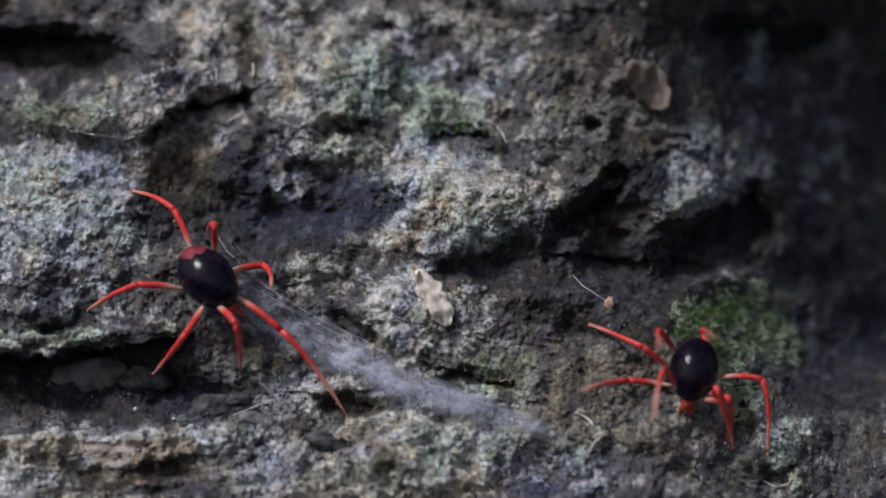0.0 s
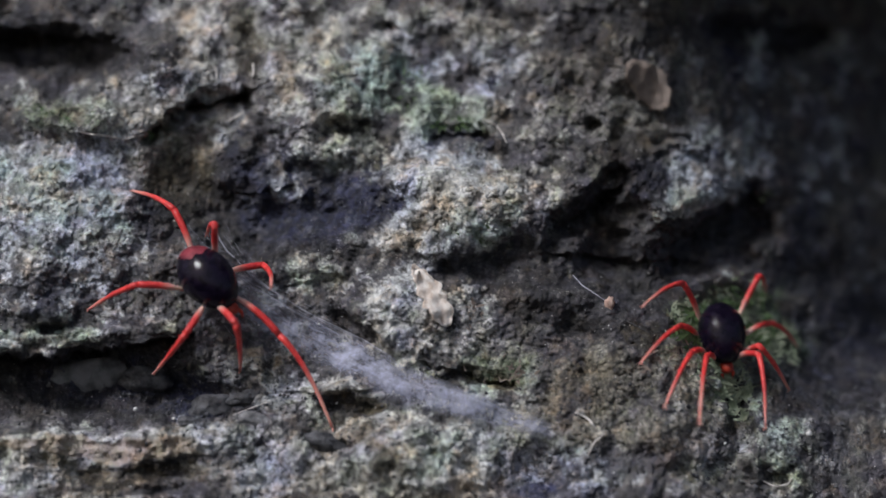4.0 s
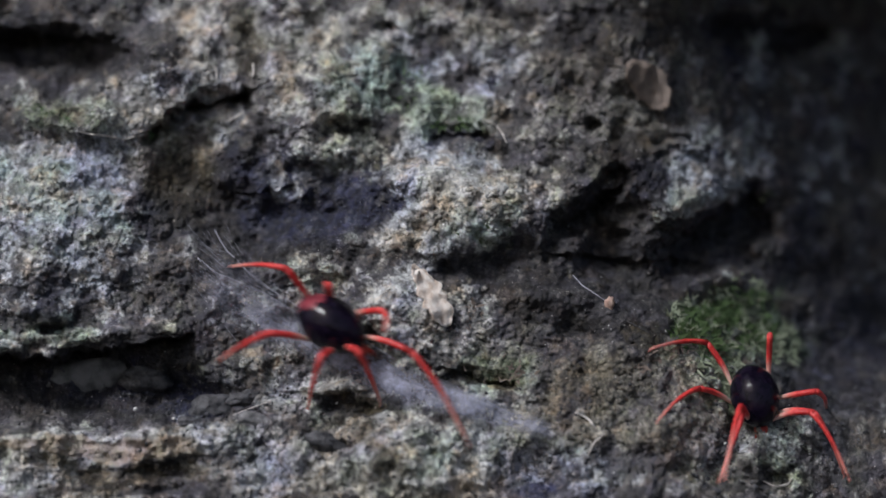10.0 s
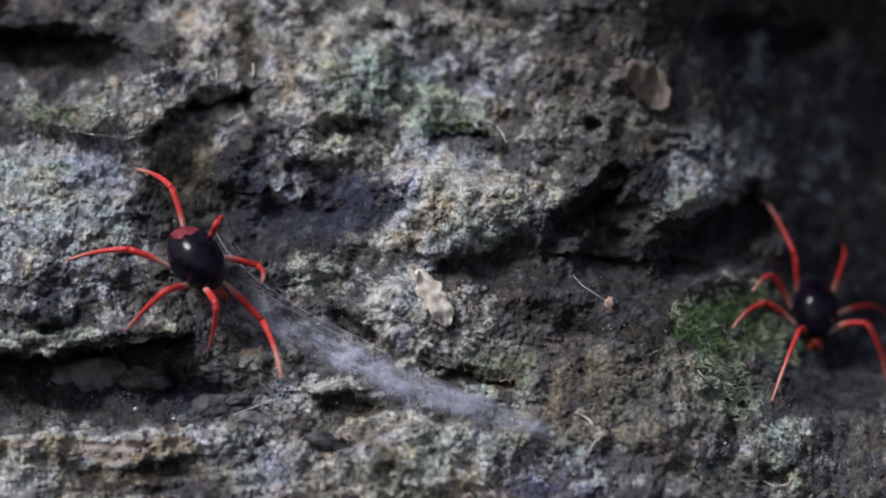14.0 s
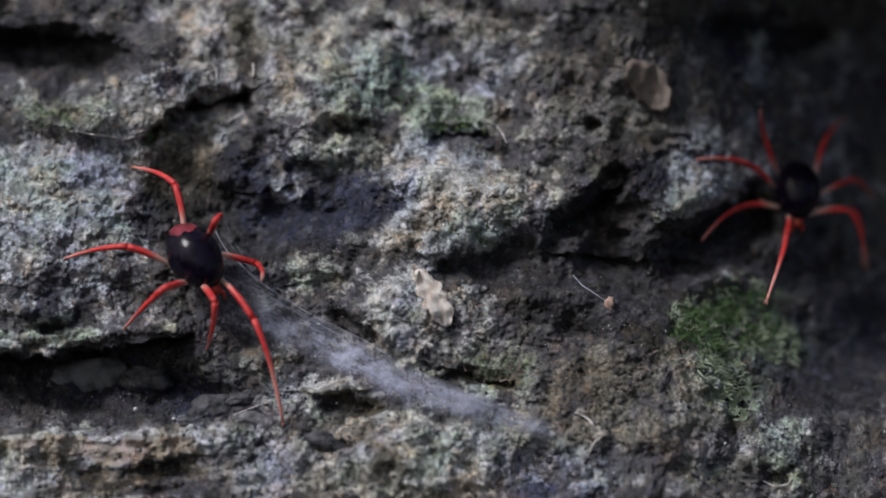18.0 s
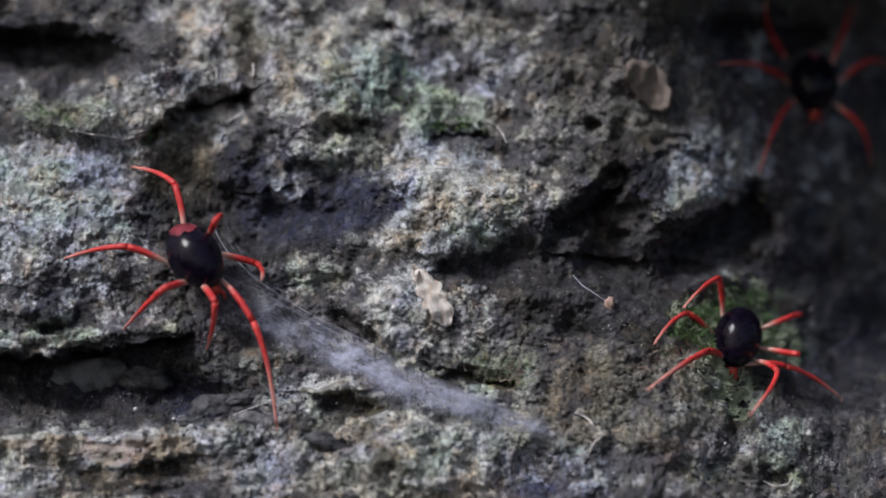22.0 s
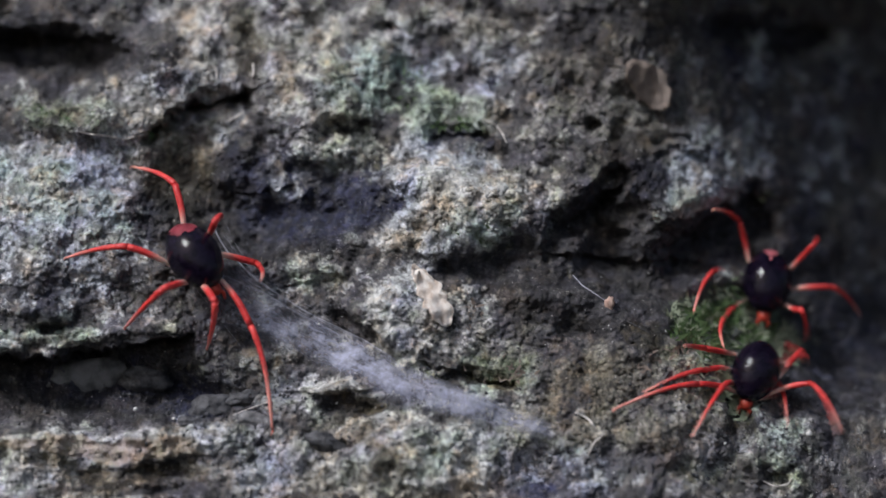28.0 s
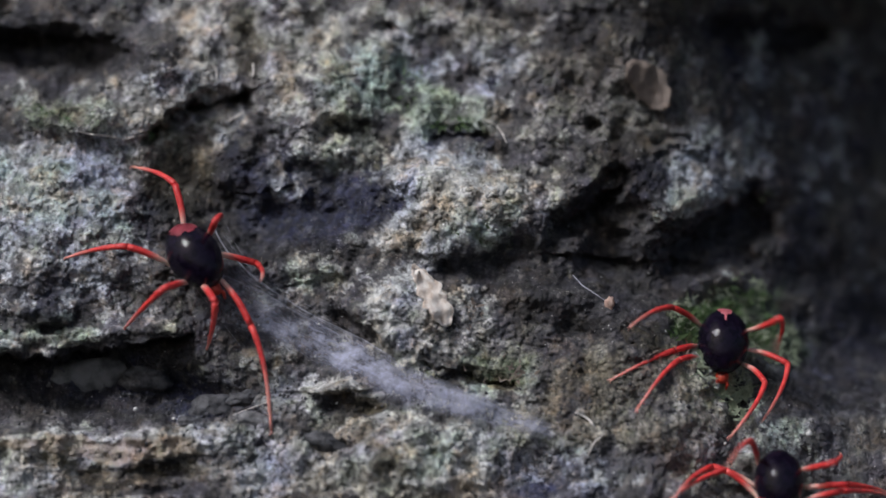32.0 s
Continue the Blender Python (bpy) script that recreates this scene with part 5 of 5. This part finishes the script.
    stand(m, 12.5, 1382, 632, 88, w4=(1355, 520, 1335, 432))
    stand(m, 13.0, 1394, 586, 92, w4=(1367, 463, 1308, 446), w3=(1325, 538, 1296, 556), w2=(1325, 576, 1269, 686), e1=(1428, 640, 1425, 752),
          e2=(1495, 604, 1537, 682), e4=(1478, 505, 1530, 530))
    stand(m, 13.5, 1428, 556, 92, w4=(1375, 430, 1330, 400))
    stand(m, 14.0, 1442, 548, 92, w4=(1398, 413, 1355, 354), w3=(1370, 477, 1335, 511), w2=(1345, 527, 1299, 576), w1=(1420, 590, 1368, 704),
          e4=(1490, 448, 1487, 430), e3=(1530, 544, 1570, 556), e2=(1540, 574, 1570, 680))
    stand(m, 14.5, 1424, 524, 92, w4=(1365, 420, 1325, 370))
    stand(m, 15.5, 1400, 440, 94)
    stand(m, 16.5, 1378, 374, 95)
    stand(m, 17.0, 1392, 350, 97, w4=(1368, 243, 1322, 175), w3=(1312, 295, 1238, 272), w2=(1320, 374, 1297, 402), e1=(1433, 432, 1398, 546),
          e3=(1475, 384, 1501, 471), e4=(1468, 305, 1546, 277))
    stand(m, 17.5, 1392, 330, 96, e1=(1430, 412, 1380, 525))
    stand(m, 18.0, 1412, 338, 94, w4=(1356, 240, 1345, 195), w3=(1320, 279, 1240, 281), w2=(1313, 364, 1245, 421), w1=(1390, 435, 1356, 537),
          e4=(1457, 245, 1496, 209), e3=(1498, 329, 1545, 350), e2=(1515, 374, 1526, 467))
    stand(m, 18.4, 1385, 390, 94)
    stand(m, 18.5, 1301, 582, 92)
    stand(m, 19.0, 1296, 600, 93, w4=(1233, 507, 1177, 526), w3=(1212, 566, 1145, 608), w2=(1238, 593, 1137, 678), e4=(1358, 510, 1355, 504),
          e2=(1365, 612, 1451, 615), e1=(1360, 641, 1355, 709), e3=(1425, 628, 1466, 669))
    stand(m, 19.5, 1294, 592, 97)
    stand(m, 20.0, 1320, 610, 142, w1=(1182, 544, 1079, 601), w3=(1225, 598, 1150, 692), w2=(1235, 625, 1160, 705), w4=(1264, 552, 1199, 572),
          e4=(1348, 534, 1351, 530), e3=(1437, 609, 1430, 682), e2=(1378, 695, 1351, 756), e1=(1275, 660, 1259, 706))
    stand(m, 20.5, 1309, 602, 128, w1=(1190, 560, 1100, 600))
    stand(m, 21.0, 1320, 605, 112, w4=(1305, 511, 1245, 538), w3=(1222, 554, 1163, 606), w1=(1215, 614, 1129, 702), e1=(1337, 660, 1294, 726),
          e2=(1342, 690, 1329, 752), e3=(1405, 631, 1441, 721), e4=(1420, 589, 1439, 626))
    stand(m, 21.5, 1309, 597, 104, w4=(1285, 505, 1230, 540))
    stand(m, 22.0, 1306, 598, 105, w4=(1267, 497, 1213, 541), w3=(1206, 547, 1161, 604), w2=(1250, 625, 1159, 681), e1=(1382, 648, 1487, 703),
          e2=(1360, 666, 1330, 731), e4=(1395, 564, 1418, 560), e3=(1400, 631, 1370, 625))
    stand(m, 22.5, 1296, 582, 100, e1=(1380, 640, 1450, 690))
    stand(m, 23.0, 1315, 609, 97, w4=(1298, 514, 1301, 510), w3=(1215, 577, 1141, 601), w2=(1224, 619, 1114, 697), e1=(1345, 676, 1340, 737),
          e2=(1330, 680, 1335, 732), e3=(1421, 639, 1438, 693), e4=(1410, 570, 1421, 559))
    stand(m, 23.5, 1297, 602, 96)
    stand(m, 24.0, 1314, 600, 96, w4=(1256, 516, 1194, 536), w3=(1216, 564, 1142, 599), w2=(1220, 608, 1140, 646), e1=(1356, 644, 1394, 759),
          e2=(1366, 664, 1339, 744), e3=(1411, 614, 1441, 696), e4=(1388, 541, 1370, 580))
    stand(m, 24.5, 1304, 592, 98)
    stand(m, 25.0, 1320, 609, 112, w3=(1250, 563, 1099, 600), w2=(1236, 600, 1150, 605), w1=(1240, 643, 1243, 747), w4=(1326, 532, 1335, 556),
          e1=(1396, 650, 1428, 734), e3=(1426, 585, 1466, 596))
    stand(m, 25.5, 1345, 606, 104)
    stand(m, 26.5, 1352, 635, 96)
    stand(m, 27.5, 1354, 660, 92)
    stand(m, 28.0, 1338, 658, 112, w1=(1145, 634, 1090, 722), w3=(1215, 650, 1130, 695), w4=(1240, 615, 1212, 612), w2=(1270, 712, 1229, 767),
          e1=(1372, 692, 1391, 747), e2=(1440, 679, 1486, 762), e3=(1408, 634, 1422, 640))
    stand(m, 28.1, 1217, 668, 104)
    stand(m, 28.2, 1083, 748, 96)
    stand(m, 28.5, 1070, 767, 86, w4=(1030, 690, 1025, 672), w3=(980, 740, 915, 770), e4=(1120, 705, 1175, 700), e2=(1160, 800, 1215, 855))
    stand(m, 29.0, 914, 864, 84, w4=(903, 790, 908, 772), e3=(1020, 862, 1070, 890))
    stand(m, 29.4, 935, 945, 60)
    stand(m, 30.0, 1330, 965, 75, w4=(1255, 868, 1225, 890))
    stand(m, 30.5, 1368, 880, 90, w3=(1250, 858, 1205, 882), e4=(1420, 800, 1430, 790))
    stand(m, 31.0, 1384, 866, 90, w4=(1315, 804, 1270, 836), w3=(1255, 847, 1204, 884), e4=(1450, 800, 1456, 794))
    stand(m, 31.5, 1383, 850, 91, w3=(1255, 838, 1200, 880))
    stand(m, 32.0, 1379, 854, 92, w4=(1330, 784, 1289, 821), w3=(1255, 824, 1194, 880), e4=(1460, 833, 1488, 804), e3=(1520, 857, 1570, 871))


def walk_upper_mite(m):
    stand(m, 0.0, 1740, -120, 100)
    stand(m, 19.0, 1740, -120, 100)
    stand(m, 20.9, 1690, -70, 96)
    stand(m, 21.5, 1442, 140, 92)
    stand(m, 22.0, 1440, 146, 90, w4=(1365, 55, 1355, 4), w3=(1340, 129, 1271, 111), w2=(1380, 224, 1345, 301), e4=(1495, 58, 1512, 0),
          e3=(1530, 114, 1576, 115), e2=(1524, 219, 1541, 291))
    stand(m, 22.5, 1450, 152, 88)
    stand(m, 23.0, 1455, 198, 86, w4=(1350, 104, 1311, 87), w3=(1345, 191, 1267, 194), w2=(1415, 266, 1399, 331), e4=(1500, 78, 1541, 4),
          e3=(1531, 149, 1572, 129), e2=(1536, 237, 1554, 294))
    stand(m, 23.5, 1500, 345, 86)
    stand(m, 24.0, 1442, 428, 92, w4=(1411, 338, 1420, 284), w3=(1355, 379, 1274, 375), w2=(1375, 447, 1314, 506), e4=(1546, 349, 1574, 334),
          e3=(1521, 439, 1572, 481), e2=(1486, 480, 1498, 577))
    stand(m, 24.5, 1446, 428, 92, w4=(1411, 345, 1418, 290), w3=(1350, 385, 1274, 380))
    stand(m, 25.0, 1447, 452, 90, w4=(1412, 338, 1418, 294), w3=(1347, 384, 1274, 373), w2=(1342, 471, 1279, 516), e4=(1542, 384, 1578, 374),
          e3=(1531, 464, 1577, 496), e2=(1488, 510, 1501, 597))
    stand(m, 25.5, 1442, 452, 92)
    stand(m, 26.5, 1395, 440, 96)
    stand(m, 27.5, 1350, 440, 100)
    stand(m, 28.0, 1358, 500, 100, w4=(1311, 384, 1264, 371), w3=(1260, 486, 1229, 547), w2=(1285, 559, 1280, 612), e4=(1436, 429, 1442, 424),
          e3=(1481, 509, 1521, 556), e2=(1421, 560, 1426, 602))
    stand(m, 28.5, 1338, 570, 90)
    stand(m, 29.0, 1325, 582, 74, w4=(1201, 506, 1144, 581), w3=(1216, 549, 1149, 601), w2=(1300, 642, 1282, 695), e4=(1355, 490, 1358, 488),
          e3=(1406, 549, 1429, 601), e2=(1416, 607, 1438, 702))
    stand(m, 29.5, 1322, 591, 84)
    stand(m, 30.0, 1287, 600, 100, w4=(1251, 511, 1189, 546), w3=(1201, 546, 1154, 596), w2=(1168, 639, 1168, 720), 
          e2=(1321, 690, 1315, 777), e3=(1401, 631, 1451, 723), e4=(1396, 581, 1441, 641))
    stand(m, 30.5, 1250, 628, 92)
    stand(m, 31.0, 1217, 642, 87, w4=(1152, 546, 1111, 578), w3=(1136, 586, 1084, 626), w2=(1156, 650, 1132, 721), e4=(1311, 576, 1371, 661),
          e3=(1336, 647, 1345, 747), e2=(1303, 690, 1305, 787))
    stand(m, 31.5, 1250, 625, 92)
    stand(m, 32.0, 1280, 606, 95, w4=(1190, 546, 1117, 577), w3=(1160, 607, 1084, 671), w2=(1195, 647, 1129, 723), e4=(1356, 564, 1371, 621),
          e3=(1391, 644, 1352, 742), e2=(1346, 685, 1294, 772))


mite_left = make_mite("black mite with bright red legs, one leg missing, on pale rock", (46, 68, 46), missing=("e2",), high=72, thick=0.95, longer={"e1": (108, 184)},
                      hips={"w4": (-8, -52, -4), "w3": (40, -14, -14), "e4": (34, -24, -12)})
mite_lower = make_mite("glossy black mite with red legs on the mossy rock", (43, 60, 44), shield=0, longer={"w1": (98, 168), "e1": (80, 130)})
mite_upper = make_mite("black mite with red legs and a rosy spot on its back", (46, 63, 45), missing=("w1", "e1"), shield=2)


def motions():
    walk_left_mite(mite_left)
    walk_lower_mite(mite_lower)
    walk_upper_mite(mite_upper)
    for mite in (mite_left, mite_lower, mite_upper):
        walk(mite["root"], mite["rows"])
        for key, (i, sx, leg, low, l1, l2) in mite["legs"].items():
            walk(leg, eased([(t, a) for t, a, b in mite["leg_rows"][key]]))
            walk(low, eased([(t, b) for t, a, b in mite["leg_rows"][key]]))


motions()
